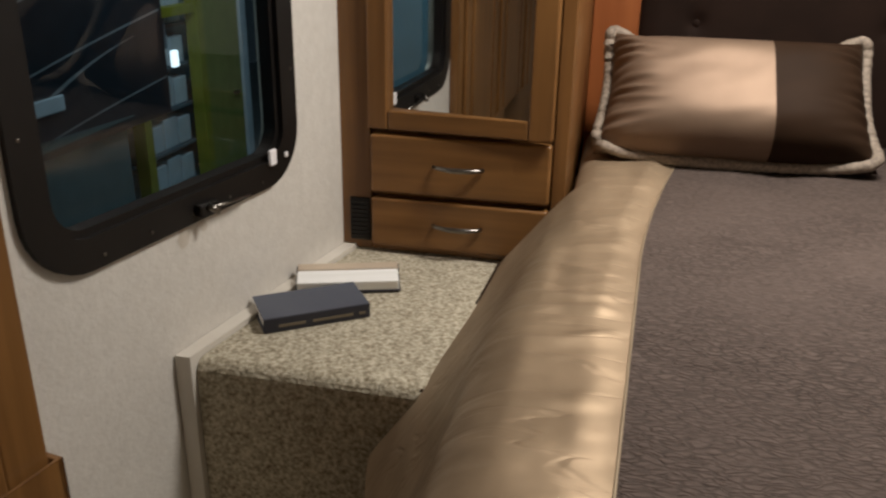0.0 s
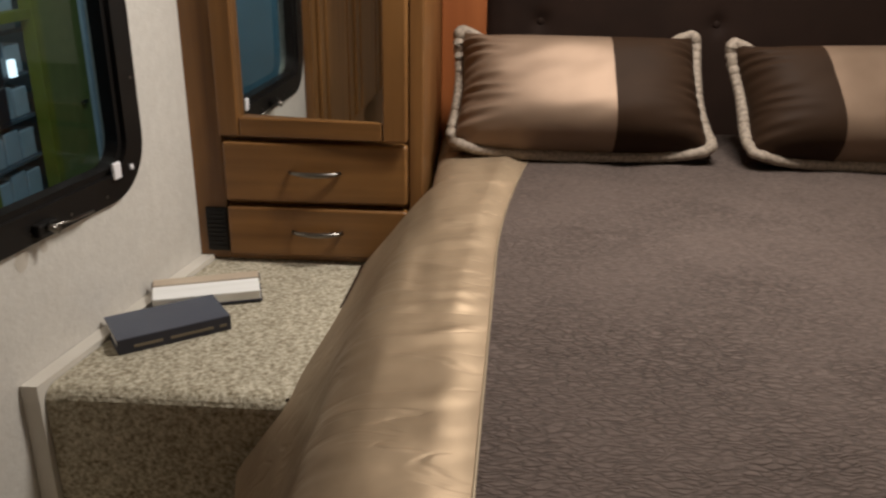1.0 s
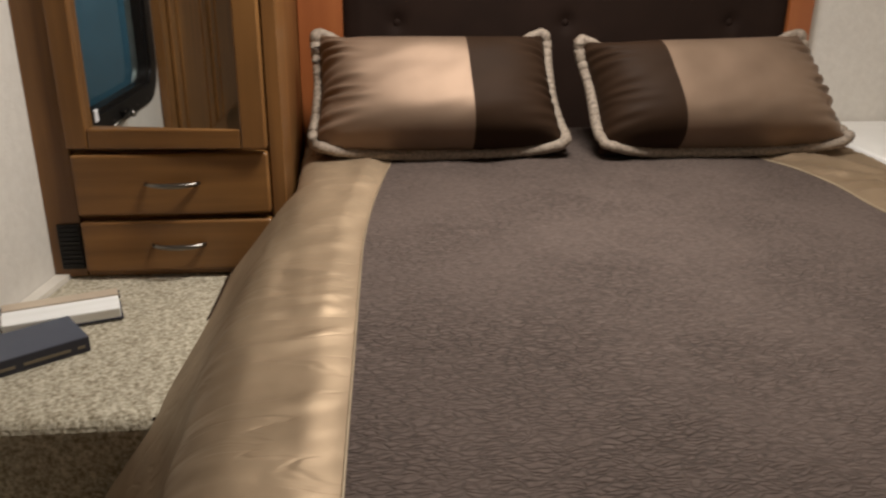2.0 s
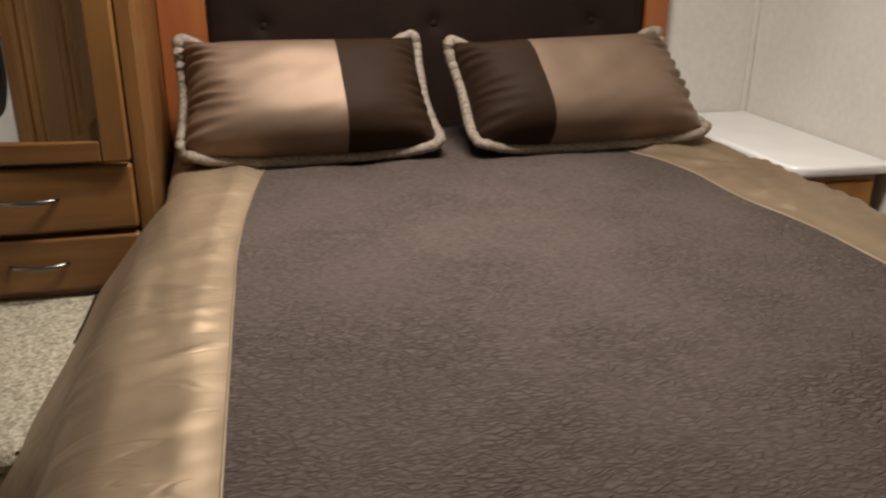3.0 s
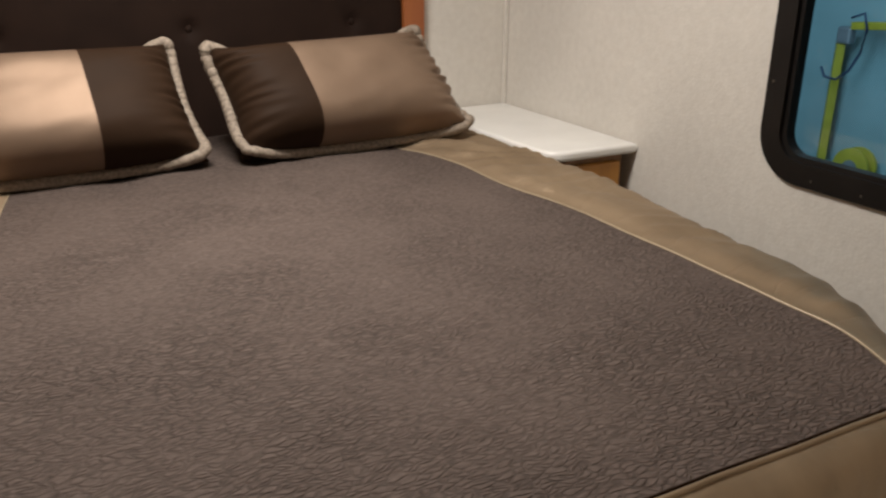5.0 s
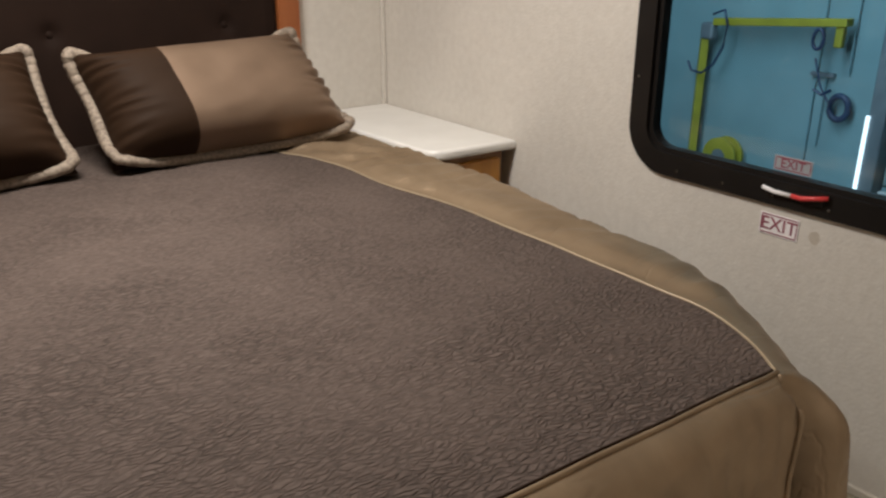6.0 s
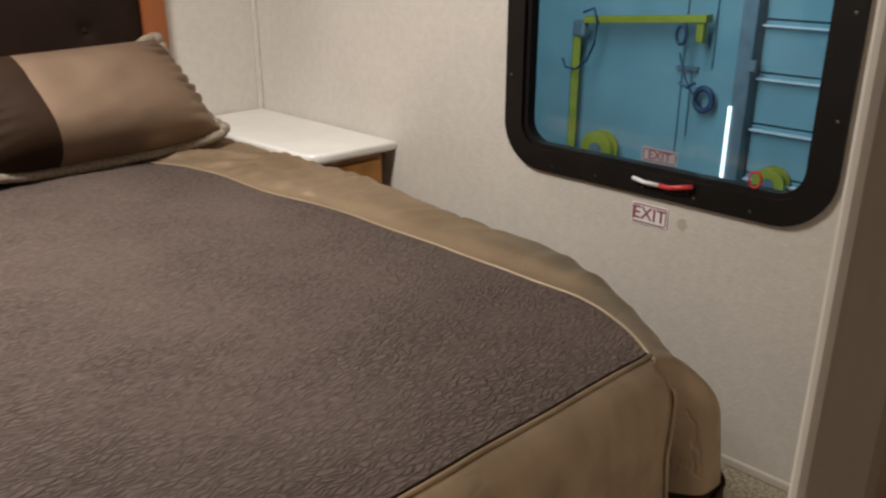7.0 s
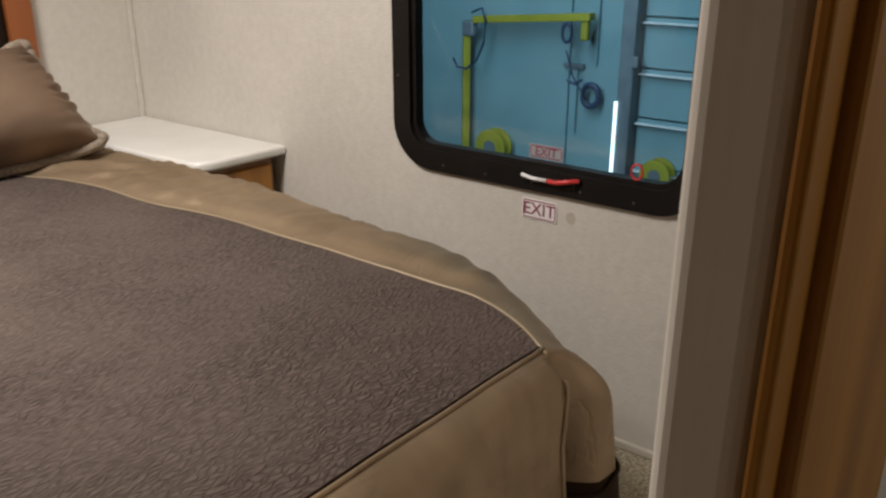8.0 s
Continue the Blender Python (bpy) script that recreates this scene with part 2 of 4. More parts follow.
def prism(outline, z0, z1):
    """Outline in x, y, raised from z0 to z1."""
    bm = bmesh.new()
    lo = [bm.verts.new((x, y, z0)) for x, y in outline]
    hi = [bm.verts.new((x, y, z1)) for x, y in outline]
    n = len(outline)
    bm.faces.new(lo[::-1])
    bm.faces.new(hi)
    for i in range(n):
        bm.faces.new((lo[i], lo[(i + 1) % n], hi[(i + 1) % n], hi[i]))
    bmesh.ops.recalc_face_normals(bm, faces=bm.faces)
    return bm


def rounded(y0, y1, z0, z1, r, seg=8):
    """Rounded rectangle in a wall's own plane, as (along, up)."""
    out = []
    for cy, cz, a0 in ((y1 - r, z1 - r, 0), (y0 + r, z1 - r, 90), (y0 + r, z0 + r, 180), (y1 - r, z0 + r, 270)):
        for k in range(seg + 1):
            a = radians(a0 + 90 * k / seg)
            out.append((cy + r * math.cos(a), cz + r * math.sin(a)))
    return out


def ring(outer, inner, d0, d1):
    """A frame between two outlines with as many points, from depth d0 to d1; local axes: along x, depth y, up z."""
    bm = bmesh.new()
    loops = [[bm.verts.new((a, d, u)) for a, u in o] for o, d in ((outer, d0), (outer, d1), (inner, d1), (inner, d0))]
    n = len(outer)
    for j in range(4):
        a, c = loops[j], loops[(j + 1) % 4]
        for i in range(n):
            bm.faces.new((a[i], a[(i + 1) % n], c[(i + 1) % n], c[i]))
    bmesh.ops.recalc_face_normals(bm, faces=bm.faces)
    return bm


def wall_with_hole(length0, length1, z0, z1, hole, thick):
    """Wall in local axes with one rounded opening; along x, depth y from 0 outwards, up z."""
    outer = []
    y0, y1 = min(p[0] for p in hole), max(p[0] for p in hole)
    b0, b1 = min(p[1] for p in hole), max(p[1] for p in hole)
    cy, cz = (y0 + y1) / 2, (b0 + b1) / 2
    for a, u in hole:
        da, du = a - cy, u - cz
        s = min(((length1 - cy) if da > 0 else (length0 - cy)) / da if abs(da) > 1e-6 else 1e9, ((z1 - cz) if du > 0 else (z0 - cz)) / du if abs(du) > 1e-6 else 1e9)
        outer.append([cy + da * s, cz + du * s])
    for ca, cu in ((length0, z0), (length0, z1), (length1, z0), (length1, z1)):
        best = min(outer, key=lambda p: (p[0] - ca) ** 2 + (p[1] - cu) ** 2)
        best[0], best[1] = ca, cu
    return ring(outer, hole, 0.0, thick)


# fine ridged creases across the satin, over its soft relief
for _m, _sc, _dp in ((SATIN_GOLD, (2.2, 9.0, 4.0), 0.0030),):
    _nt = _m.node_tree
    _tc = _nt.nodes.new("ShaderNodeTexCoord")
    _mp = node(_nt, "ShaderNodeMapping", Scale=_sc, Rotation=(0, 0, 0.5))
    _nt.links.new(_tc.outputs["Object"], _mp.inputs["Vector"])
    _cn = node(_nt, "ShaderNodeTexNoise", Scale=1.6, Detail=3.0, Distortion=0.6)
    _nt.links.new(_mp.outputs[0], _cn.inputs["Vector"])
    _ab = _nt.nodes.new("ShaderNodeMath")
    _ab.operation = "SUBTRACT"
    _ab.inputs[1].default_value = 0.5
    _nt.links.new(_cn.outputs[0], _ab.inputs[0])
    _a2 = _nt.nodes.new("ShaderNodeMath")
    _a2.operation = "ABSOLUTE"
    _nt.links.new(_ab.outputs[0], _a2.inputs[0])
    _rg = _nt.nodes.new("ShaderNodeMapRange")
    _rg.interpolation_type = "SMOOTHSTEP"
    _rg.inputs[1].default_value, _rg.inputs[2].default_value = 0.0, 0.045
    _nt.links.new(_a2.outputs[0], _rg.inputs[0])
    _bm = node(_nt, "ShaderNodeBump", Distance=_dp, Strength=0.25)
    _nt.links.new(_rg.outputs[0], _bm.inputs["Height"])
    _old = [n for n in _nt.nodes if n.bl_idname == "ShaderNodeBump" and n != _bm][0]
    _nt.links.new(_old.outputs[0], _bm.inputs["Normal"])
    _nt.links.new(_bm.outputs[0], _nt.nodes["Principled BSDF"].inputs["Normal"])

# ---- setting ----
PLAN = [(lw(-2.6) - 0.06, -2.6), (RW + 0.06, -2.6), (RW + 0.06, WALL_N + 0.06), (lw(WALL_N) - 0.06, WALL_N + 0.06)]
floor_bm = prism(PLAN, -0.06, 0.0)
tagged(part("floor", floor_bm, CARPET), "beige and brown speckled carpet on the bedroom floor", "floor", kind="structure")
tagged(part("ceiling", prism(PLAN, CEIL, CEIL + 0.05), CEILING), "plain pale vinyl ceiling", "ceiling", kind="structure")
tagged(part("wall_north", box(lw(WALL_N) - 0.05, RW, WALL_N, WALL_N + 0.06, 0, CEIL), WALLPAPER), "beige textured wallpaper wall behind the headboard", "wall", kind="structure")
tagged(part("wall_south", box(-1.6, RW + 0.06, -2.6, -2.54, 0, CEIL), WALLPAPER), "plain beige wall that closes the hallway", "wall", kind="structure")

# window wall opposite the wardrobe: local x runs along -y, depth outwards to +x
R_HOLE = rounded(-1.329, -0.543, 0.636, 1.45, 0.085)


def east_axes(bm):
    bmesh.ops.transform(bm, matrix=Matrix(((0, 1, 0, RW), (-1, 0, 0, 0), (0, 0, 1, 0), (0, 0, 0, 1))), verts=bm.verts)
    return bm


tagged(part("wall_east", east_axes(wall_with_hole(-WALL_N, 2.6, 0, CEIL, R_HOLE, 0.06)), WALLPAPER), "beige textured wallpaper wall with a rounded window", "wall", kind="structure")


# wardrobe-side wall: turned a little from the bed's axis
L_ANGLE = math.degrees(math.atan(LW0[1]))
L_COS = math.cos(radians(L_ANGLE))


def west_axes(bm):
    # local x along the wall to the north, local y outwards to the west
    c, s = math.cos(radians(L_ANGLE)), math.sin(radians(L_ANGLE))
    bmesh.ops.transform(bm, matrix=Matrix(((s, -c, 0, LW0[0]), (c, s, 0, 0), (0, 0, 1, 0), (0, 0, 0, 1))), verts=bm.verts)
    return bm


def along(y):
    return y / L_COS


L_HOLE = rounded(along(0.978), along(1.627), 0.663, 1.50, 0.085)
tagged(part("wall_west", west_axes(wall_with_hole(-2.7, 2.65, 0, CEIL, L_HOLE, 0.06)), WALLPAPER), "beige textured wallpaper wall with a dark framed window", "wall", kind="structure")


def make_window(name, hole, axes, label):
    w = empty(name)
    y0, y1 = min(p[0] for p in hole), max(p[0] for p in hole)
    z0, z1 = min(p[1] for p in hole), max(p[1] for p in hole)
    outer = rounded(y0 - 0.033, y1 + 0.033, z0 - 0.033, z1 + 0.033, 0.118)
    inner = rounded(y0 + 0.022, y1 - 0.022, z0 + 0.022, z1 - 0.022, 0.066)
    lip = rounded(y0 + 0.034, y1 - 0.034, z0 + 0.034, z1 - 0.034, 0.056)
    hole2 = rounded(y0 + 0.002, y1 - 0.002, z0 + 0.002, z1 - 0.002, 0.083)
    f = part("window_frame", axes(ring(outer, inner, -0.012, -0.001)), BLACK, w, smooth=False)
    part("inner_lip", axes(ring(hole2, lip, -0.0005, 0.029)), BLACK, w)
    pane = bmesh.new()
    vs = [pane.verts.new((a, 0.03, u)) for a, u in inner]
    pane.faces.new(vs)
    r = bmesh.ops.extrude_face_region(pane, geom=pane.faces[:])
    bmesh.ops.translate(pane, vec=(0, 0.004, 0), verts=[v for v in r["geom"] if isinstance(v, bmesh.types.BMVert)])
    bmesh.ops.recalc_face_normals(pane, faces=pane.faces)
    g = part("pane", axes(pane), GLASS, w, "tinted glass pane")
    g.visible_shadow = False
    tagged(w, label, "window", kind="structure")
    return w


window_e = make_window("window_1", R_HOLE, east_axes, "black rounded frame window with tinted glass onto a workshop")
window_w = make_window("window_2", L_HOLE, west_axes, "black rounded frame window with dark tinted glass")

# partition beside the doorway, and its casing
PX, PY0, PY1 = 0.396, 0.028, 0.067
part_bm = box(PX, RW, PY0, PY1, 0, CEIL, 0.009, 4)
tagged(part("wall_partition", part_bm, JAMB), "narrow beige vinyl partition wall end at the doorway", "wall", kind="structure")
casing = tagged(empty("door_1"), "honey stained wooden doorway casing", "door casing", kind="structure")
part("casing_board", box(PX - 0.0005, PX + 0.0305, PY0 - 0.007, PY0 - 0.0005, 0, CEIL - 0.01, 0.002), HONEY, casing)
part("casing_stop", box(PX + 0.031, PX + 0.36, PY0 - 0.014, PY0 - 0.0005, 0, CEIL - 0.01, 0.004), HONEY, casing)

# shallow closet along the wall, seen at its end and in the mirror
closet = tagged(empty("closet", (-0.9, 0.5, 0)), "stained wooden closet front with panelled door", "closet")
CE = along(0.905)


def on_west(a0, a1, d, z0, z1, bevel=0.004, d0=0.001):
    return west_axes(box(a0, a1, -d, -d0, z0, z1, bevel))


part("stile", on_west(CE - 0.075, CE, 0.032, 0.0, CEIL - 0.006), WOOD, closet)
for k in range(5):
    e = CE - 0.08 - 0.62 * k
    cd = part("door", on_west(e - 0.53, e, 0.028, 0.10, CEIL - 0.06), WOOD, closet, "panelled wooden door")
    part("door_stile", on_west(e - 0.065, e - 0.002, 0.044, 0.102, CEIL - 0.062, 0.004, 0.029), WOOD, cd)
    part("door_stile", on_west(e - 0.528, e - 0.465, 0.044, 0.102, CEIL - 0.062, 0.004, 0.029), WOOD, cd)
    part("raised_panel", on_west(e - 0.43, e - 0.10, 0.046, 0.18, CEIL - 0.16, 0.012, 0.029), WOOD, cd)
    part("stile", on_west(e - 0.615, e - 0.535, 0.032, 0.0, CEIL - 0.006), WOOD, closet)
part("plinth", on_west(CE - 3.2, CE + 0.012, 0.046, 0.0, 0.385, 0.003, 0.045), WOOD, closet)
part("plinth_cap", on_west(CE, CE + 0.012, 0.046, 0.0, 0.385, 0.003, 0.001), WOOD, closet)
# Unseen bulkhead, added to cast shade on the corner above the nightstand.
tagged(part("soffit", box(0.95, RW - 0.002, 2.05, WALL_N - 0.002, 1.49, CEIL - 0.002, 0.004), WALLPAPER), "unseen beige bulkhead added to shade the nightstand corner", "soffit", kind="structure")

tagged(part("corner_trim", box(RW - 0.011, RW - 0.001, WALL_N - 0.011, WALL_N - 0.001, 0.577, 1.488, 0.004), WHITE_TRIM), "narrow pale corner strip on the wallpaper", "trim", kind="structure")

# carpeted step under the wardrobe
step = tagged(empty("carpeted_step"), "speckled carpet covered step beside the bed", "step", kind="structure")
FRONT = 1.235
sb = prism([(lw(FRONT) + 0.035, FRONT), (-0.1, FRONT), (-0.1, WALL_N - 0.005), (lw(WALL_N) + 0.035, WALL_N - 0.005)], 0.0, SHELF)
es = [e for e in sb.edges if all(abs(v.co.y - FRONT) < 1e-4 and abs(v.co.z - SHELF) < 1e-4 for v in e.verts)]
bmesh.ops.bevel(sb, geom=es, offset=0.03, segments=5, affect="EDGES", profile=0.5)
part("carpet_wrap", sb, CARPET, step, smooth=False)
part("edge_trim", prism([(lw(FRONT - 0.01) + 0.002, FRONT - 0.012), (lw(FRONT - 0.01) + 0.033, FRONT - 0.012), (lw(YC) + 0.033, YC), (lw(YC) + 0.002, YC)], 0.0, SHELF + 0.012), WHITE_TRIM, step, "white painted edge strip")

# baseboards
tagged(part("baseboard", box(RW - 0.012, RW - 0.001, PY1 + 0.002, 1.9, 0.0, 0.022, 0.004), WHITE_TRIM), "low white baseboard strip along the wall", "baseboard", kind="structure")
tagged(part("trim", box(RW - 0.016, RW - 0.001, WALL_N - 0.016, WALL_N - 0.001, 0.0, CEIL, 0.003), WALLPAPER), "beige corner trim strip between the walls", "trim", kind="structure")

# ---- wardrobe ----
wardrobe = tagged(empty("wardrobe", (-0.45, YC, SHELF)), "stained wooden wardrobe with a mirrored door and two drawers", "wardrobe")
WX0, WX1 = -0.73, -0.18
part("body", box(WX0, WX1, YC + 0.002, WALL_N - 0.004, SHELF + 0.002, CEIL - 0.005, 0.003), WOOD, wardrobe)
part("stile", box(WX0, -0.651, YC - 0.016, YC, SHELF + 0.003, CEIL - 0.01, 0.003), WOOD, wardrobe)
part("stile", box(-0.211, WX1 + 0.002, YC - 0.016, YC, SHELF + 0.003, CEIL - 0.01, 0.003), WOOD, wardrobe)
part("base_rail", box(-0.650, -0.212, YC - 0.014, YC, SHELF + 0.003, SHELF + 0.018, 0.002), WOOD_H, wardrobe)
for z0, z1 in ((0.400, 0.524), (0.538, 0.682)):
    d = part("drawer", box(-0.648, -0.214, YC - 0.034, YC - 0.001, z0, z1, 0.007, 3), WOOD_H, wardrobe)
    zc = (z0 + z1) / 2 + 0.004
    h = [(-0.490 + 0.120 * k / 12, YC - 0.036 - 0.022 * math.sin(math.pi * k / 12) ** 0.6, zc) for k in range(13)]
    part("handle", tube(h, 0.0055, wob=lambda s: 0.75 + 0.5 * math.sin(math.pi * s)), METAL, d, "curved brushed nickel pull", smooth=True)
AJAR = Matrix.Translation((-0.652, YC, 0)) @ Matrix.Rotation(radians(-3.0), 4, "Z") @ Matrix.Translation((0.652, -YC, 0))


def door_box(x0, x1, d1, d0, z0, z1, bevel=0.004):
    bm = box(x0, x1, YC - d1, YC - d0, z0, z1, bevel)
    bmesh.ops.transform(bm, matrix=AJAR, verts=bm.verts)
    return bm


door = part("door", door_box(-0.652, -0.603, 0.030, 0.001, 0.695, CEIL - 0.05), WOOD, wardrobe, "mirrored wooden door standing slightly ajar")
part("door_stile", door_box(-0.266, -0.211, 0.030, 0.001, 0.695, CEIL - 0.05), WOOD, door)
part("door_rail", door_box(-0.602, -0.267, 0.029, 0.001, 0.695, 0.740), WOOD_H, door)
part("door_rail", door_box(-0.602, -0.267, 0.029, 0.001, CEIL - 0.1, CEIL - 0.05), WOOD_H, door)
mir = box(-0.606, -0.262, YC - 0.017, YC - 0.012, 0.734, CEIL - 0.096)
bmesh.ops.transform(mir, matrix=AJAR @ Matrix.Translation((-0.427, YC, 0)) @ Matrix.Rotation(radians(-3.1), 4, "Z") @ Matrix.Translation((0.427, -YC, 0)), verts=mir.verts)
part("mirror", mir, MIRROR, door, "clear mirror panel")
vent = part("vent", box(-0.706, -0.652, YC - 0.022, YC - 0.0165, 0.405, 0.517, 0.003), BLACK, wardrobe, "black louvred vent")
for k in range(9):
    part("slat", box(-0.701, -0.657, YC - 0.025, YC - 0.0225, 0.414 + 0.0112 * k, 0.4195 + 0.0112 * k), BLACK, vent)

# ---- headboard ----
headboard = tagged(empty("headboard", (0.65, HB, BED)), "dark brown tufted headboard in a cherry wood frame", "headboard")
part("stile", box(-0.178, -0.047, HB - 0.012, WALL_N - 0.002, 0.3, 1.30, 0.003), ORANGE, headboard)
part("stile", box(1.306, 1.383, HB - 0.012, WALL_N - 0.002, 0.3, 1.30, 0.003), ORANGE, headboard)
part("top_rail", box(-0.046, 1.305, HB - 0.012, WALL_N - 0.002, 1.24, 1.30, 0.003), ORANGE, headboard)
BUTTONS = [(x, z) for z in (0.90, 1.14) for x in (0.110, 0.614, 1.124)]
pad = bmesh.new()
NX, NZ = 140, 60
grid = []
for j in range(NZ + 1):
    row = []
    for i in range(NX + 1):
        x, z = -0.046 + 1.351 * i / NX, 0.45 + 0.79 * j / NZ
        edge = min(x + 0.046, 1.305 - x, z - 0.45, 1.24 - z)
        puff = 0.02 * min(1, max(0.0, edge) / 0.05) ** 0.5
        for bx, bz in BUTTONS:
            d = math.hypot(x - bx, z - bz)
            puff -= 0.014 * math.exp(-(d / 0.022) ** 2) + 0.005 * math.exp(-(d / 0.07) ** 2)
        row.append(pad.verts.new((x, HB - puff + 0.004, z)))
    grid.append(row)
for j in range(NZ):
    for i in range(NX):
        pad.faces.new((grid[j][i], grid[j][i + 1], grid[j + 1][i + 1], grid[j + 1][i]))
part("padding", pad, HEADPAD, headboard, smooth=True)
for bx, bz in BUTTONS:
    b = bmesh.new()
    bmesh.ops.create_uvsphere(b, u_segments=12, v_segments=8, radius=0.011)
    bmesh.ops.scale(b, vec=(1, 0.5, 1), verts=b.verts)
    bmesh.ops.translate(b, vec=(bx, HB + 0.0, bz), verts=b.verts)
    part("button", b, HEADPAD, headboard, smooth=True)

# ---- bed and bedspread ----
bed = tagged(empty("bed", (0.55, 1.5, 0)), "bed base and mattress under a bedspread", "bed")
part("base", box(-0.09, 1.16, 0.62, 2.46, 0.0, 0.28, 0.01), HEADPAD, bed)
part("mattress", box(-0.10, 1.16, 0.62, 2.46, 0.285, 0.545, 0.05, 4), WHITE_TRIM, bed)

spread = tagged(empty("bedspread", (0.55, 1.5, BED)), "plum brown quilted bedspread with gold satin borders", "bedspread")
YF, RAD = 0.525, 0.10   # where the flat top ends at the foot; radius of its edge


def ease(t):
    t = min(max(t, 0.0), 1.0)
    return t * t * (3 - 2 * t)


def edge_l(v):
    return -0.155 + 0.047 * ease((v - 1.15) / 0.75)


def edge_r(v):
    return 1.362 - 0.055 * ease((1.6 - v) / 0.6) - 0.235 * max(0.0, (0.95 - v) / 0.43) ** 1.5 - 0.02 * ease((v - 1.85) / 0.3)


def slope_l(v):
    """Degrees by which the side by the step hangs: a slant on the step, steeper past its front and beside the wardrobe."""
    return 66 - 14 * ease((v - 0.9) / 0.4) + 36 * ease((v - 1.84) / 0.05)


def roll(d, slope, r=RAD):
    """Fabric d past the edge: outward run and drop, round the edge and then down at a slope in degrees."""
    top = radians(slope)
    if d <= r * top:
        a = d / r
        return r * math.sin(a), r * (1 - math.cos(a))
    rest = d - r * top
    return r * math.sin(top) + rest * math.cos(top), r * (1 - math.cos(top)) + rest * math.sin(top)


# creases across the satin: place along the bed, lean, height and width
FOLDS = ((1.63, 0.20, 0.004, 0.022), (1.49, 0.05, 0.003, 0.010), (1.38, -0.25, 0.005, 0.022), (1.265, 0.08, 0.006, 0.014), (1.20, 0.16, 0.008, 0.018), (1.12, 0.28, 0.006, 0.016), (1.03, -0.20, 0.004, 0.015), (0.93, 0.30, 0.005, 0.020), (0.82, -0.10, 0.003, 0.014))


def cloth(u, v):
    """Bedspread: u across, v along, both in metres of fabric, to a place."""
    vv = max(v, YF)
    xl, xr = edge_l(vv), edge_r(vv)
    du = xl - u if u < xl else (u - xr if u > xr else 0.0)
    side = -1 if u < xl else 1
    dv = YF - v if v < YF else 0.0
    x, y = min(max(u, xl), xr), vv
    crown = 0.014 * math.sin(math.pi * min(max((u - xl) / (xr - xl), 0), 1)) ** 0.7
    z = BED - 0.012 + crown
    nz = noise.noise(Vector((u * 3.1, v * 3.1, 0.3))) * 0.006 + noise.noise(Vector((u * 9, v * 9, 4.3))) * 0.0025
    if v > 1.0:
        long = noise.noise(Vector((u * 11 + v * 1.5, v * 1.4 - u, 8.0)))
        nz += 0.011 * long * abs(long) * ease((v - 1.0) / 0.4)
        nz += 0.004 * noise.noise(Vector((u * 5, v * 9, 12.0))) * ease((v - 1.75) / 0.2)
    if u > seam_r(vv):
        z += 0.016 * ease((u - seam_r(vv)) / 0.07) * ease((v - 0.5) / 0.35)
    if u < seam_l(vv):
        z += (0.006 + 0.012 * ease((v - 1.5) / 0.4)) * ease((seam_l(vv) - u) / 0.06)
    out_r = ease((u - seam_r(vv) - 0.01) / 0.06)
    if u < seam_l(vv) or u > seam_r(vv):
        w = noise.noise(Vector((u * 4 + v * 3, v * 13, 9.0)))
        w2 = noise.noise(Vector((u * 9 + v * 6, v * 21 - u * 8, 2.0)))
        folds = 0.4 + 0.2 * math.exp(-((v - 1.45) / 0.28) ** 2)
        nz += ((0.008 * w * abs(w) + 0.009 * w2 * abs(w2)) * folds + 0.0012 * noise.noise(Vector((u * 20, v * 50, 5.0)))) * (ease((seam_l(vv) - u) / 0.05) if u < 0.5 else out_r)
    if u < seam_l(vv):
        hold = 0.8 * ease((seam_l(vv) - u) / 0.06) * ease((u + 0.40) / 0.16)
        for v0, lean, high, wide in FOLDS:
            nz += high * hold * math.exp(-((v - v0 - lean * (u + 0.1) - 0.012 * math.sin(19 * u + 40 * v0)) / wide) ** 2)
    if u > 0.8:
        pucker = 1 - 2 * abs(math.sin(v * 34 + u * 14 + 3 * noise.noise(Vector((u * 3, v * 5, 1.0)))))
        nz += 0.0062 * pucker * out_r * max(0.0, 0.15 + 1.2 * noise.noise(Vector((u * 2, v * 4, 6.0))) + 0.9 * ease((v - 1.3) / 0.5))
    slope = slope_l(v) if side < 0 else 84
    rad = 0.10 - 0.045 * ease((v - 1.84) / 0.05) if side < 0 else 0.07 + 0.07 * ease((0.95 - v) / 0.42)
    if du > 0 and dv > 0:
        d = max(du, dv) * 0.75 + 0.25 * math.hypot(du, dv)
        ang = math.atan2(dv, du)
        run, drop = roll(d, 84, 0.06 + 0.08 * math.cos(ang) if side > 0 else 0.07)
        sq = 1.0 / max(math.cos(ang), math.sin(ang)) ** 0.35
        x += side * run * math.cos(ang) * sq
        y -= run * math.sin(ang) * sq
        z -= drop
        return Vector((x, y + (0.06 * ease(dv / 0.10) * (1 - ease(du / 0.13)) if side > 0 else 0), z + nz * 0.3))
    if du > 0:
        run, drop = roll(du, slope, rad)
        x += side * (run + nz * 1.2 * max(0.0, 1 - du / 0.2) * ease(du / 0.05))
        z -= drop
    elif dv > 0:
        run, drop = roll(dv, 86, 0.06)
        pleat = 0.06 * ease((u - foot_r(v)) / 0.002) * ease(dv / 0.10)
        y -= run + nz * ease(dv / 0.05) + (0.006 * math.sin(u * 42 + 3 * math.sin(u * 9)) + 0.0022 * math.sin(u * 97 + 5 * math.sin(u * 13))) * min(1, dv / 0.2) - pleat
        z -= drop
    return Vector((x, y, z + nz * (1 - 0.6 * ease(max(du, dv) / 0.05))))


HEAD = 2.44
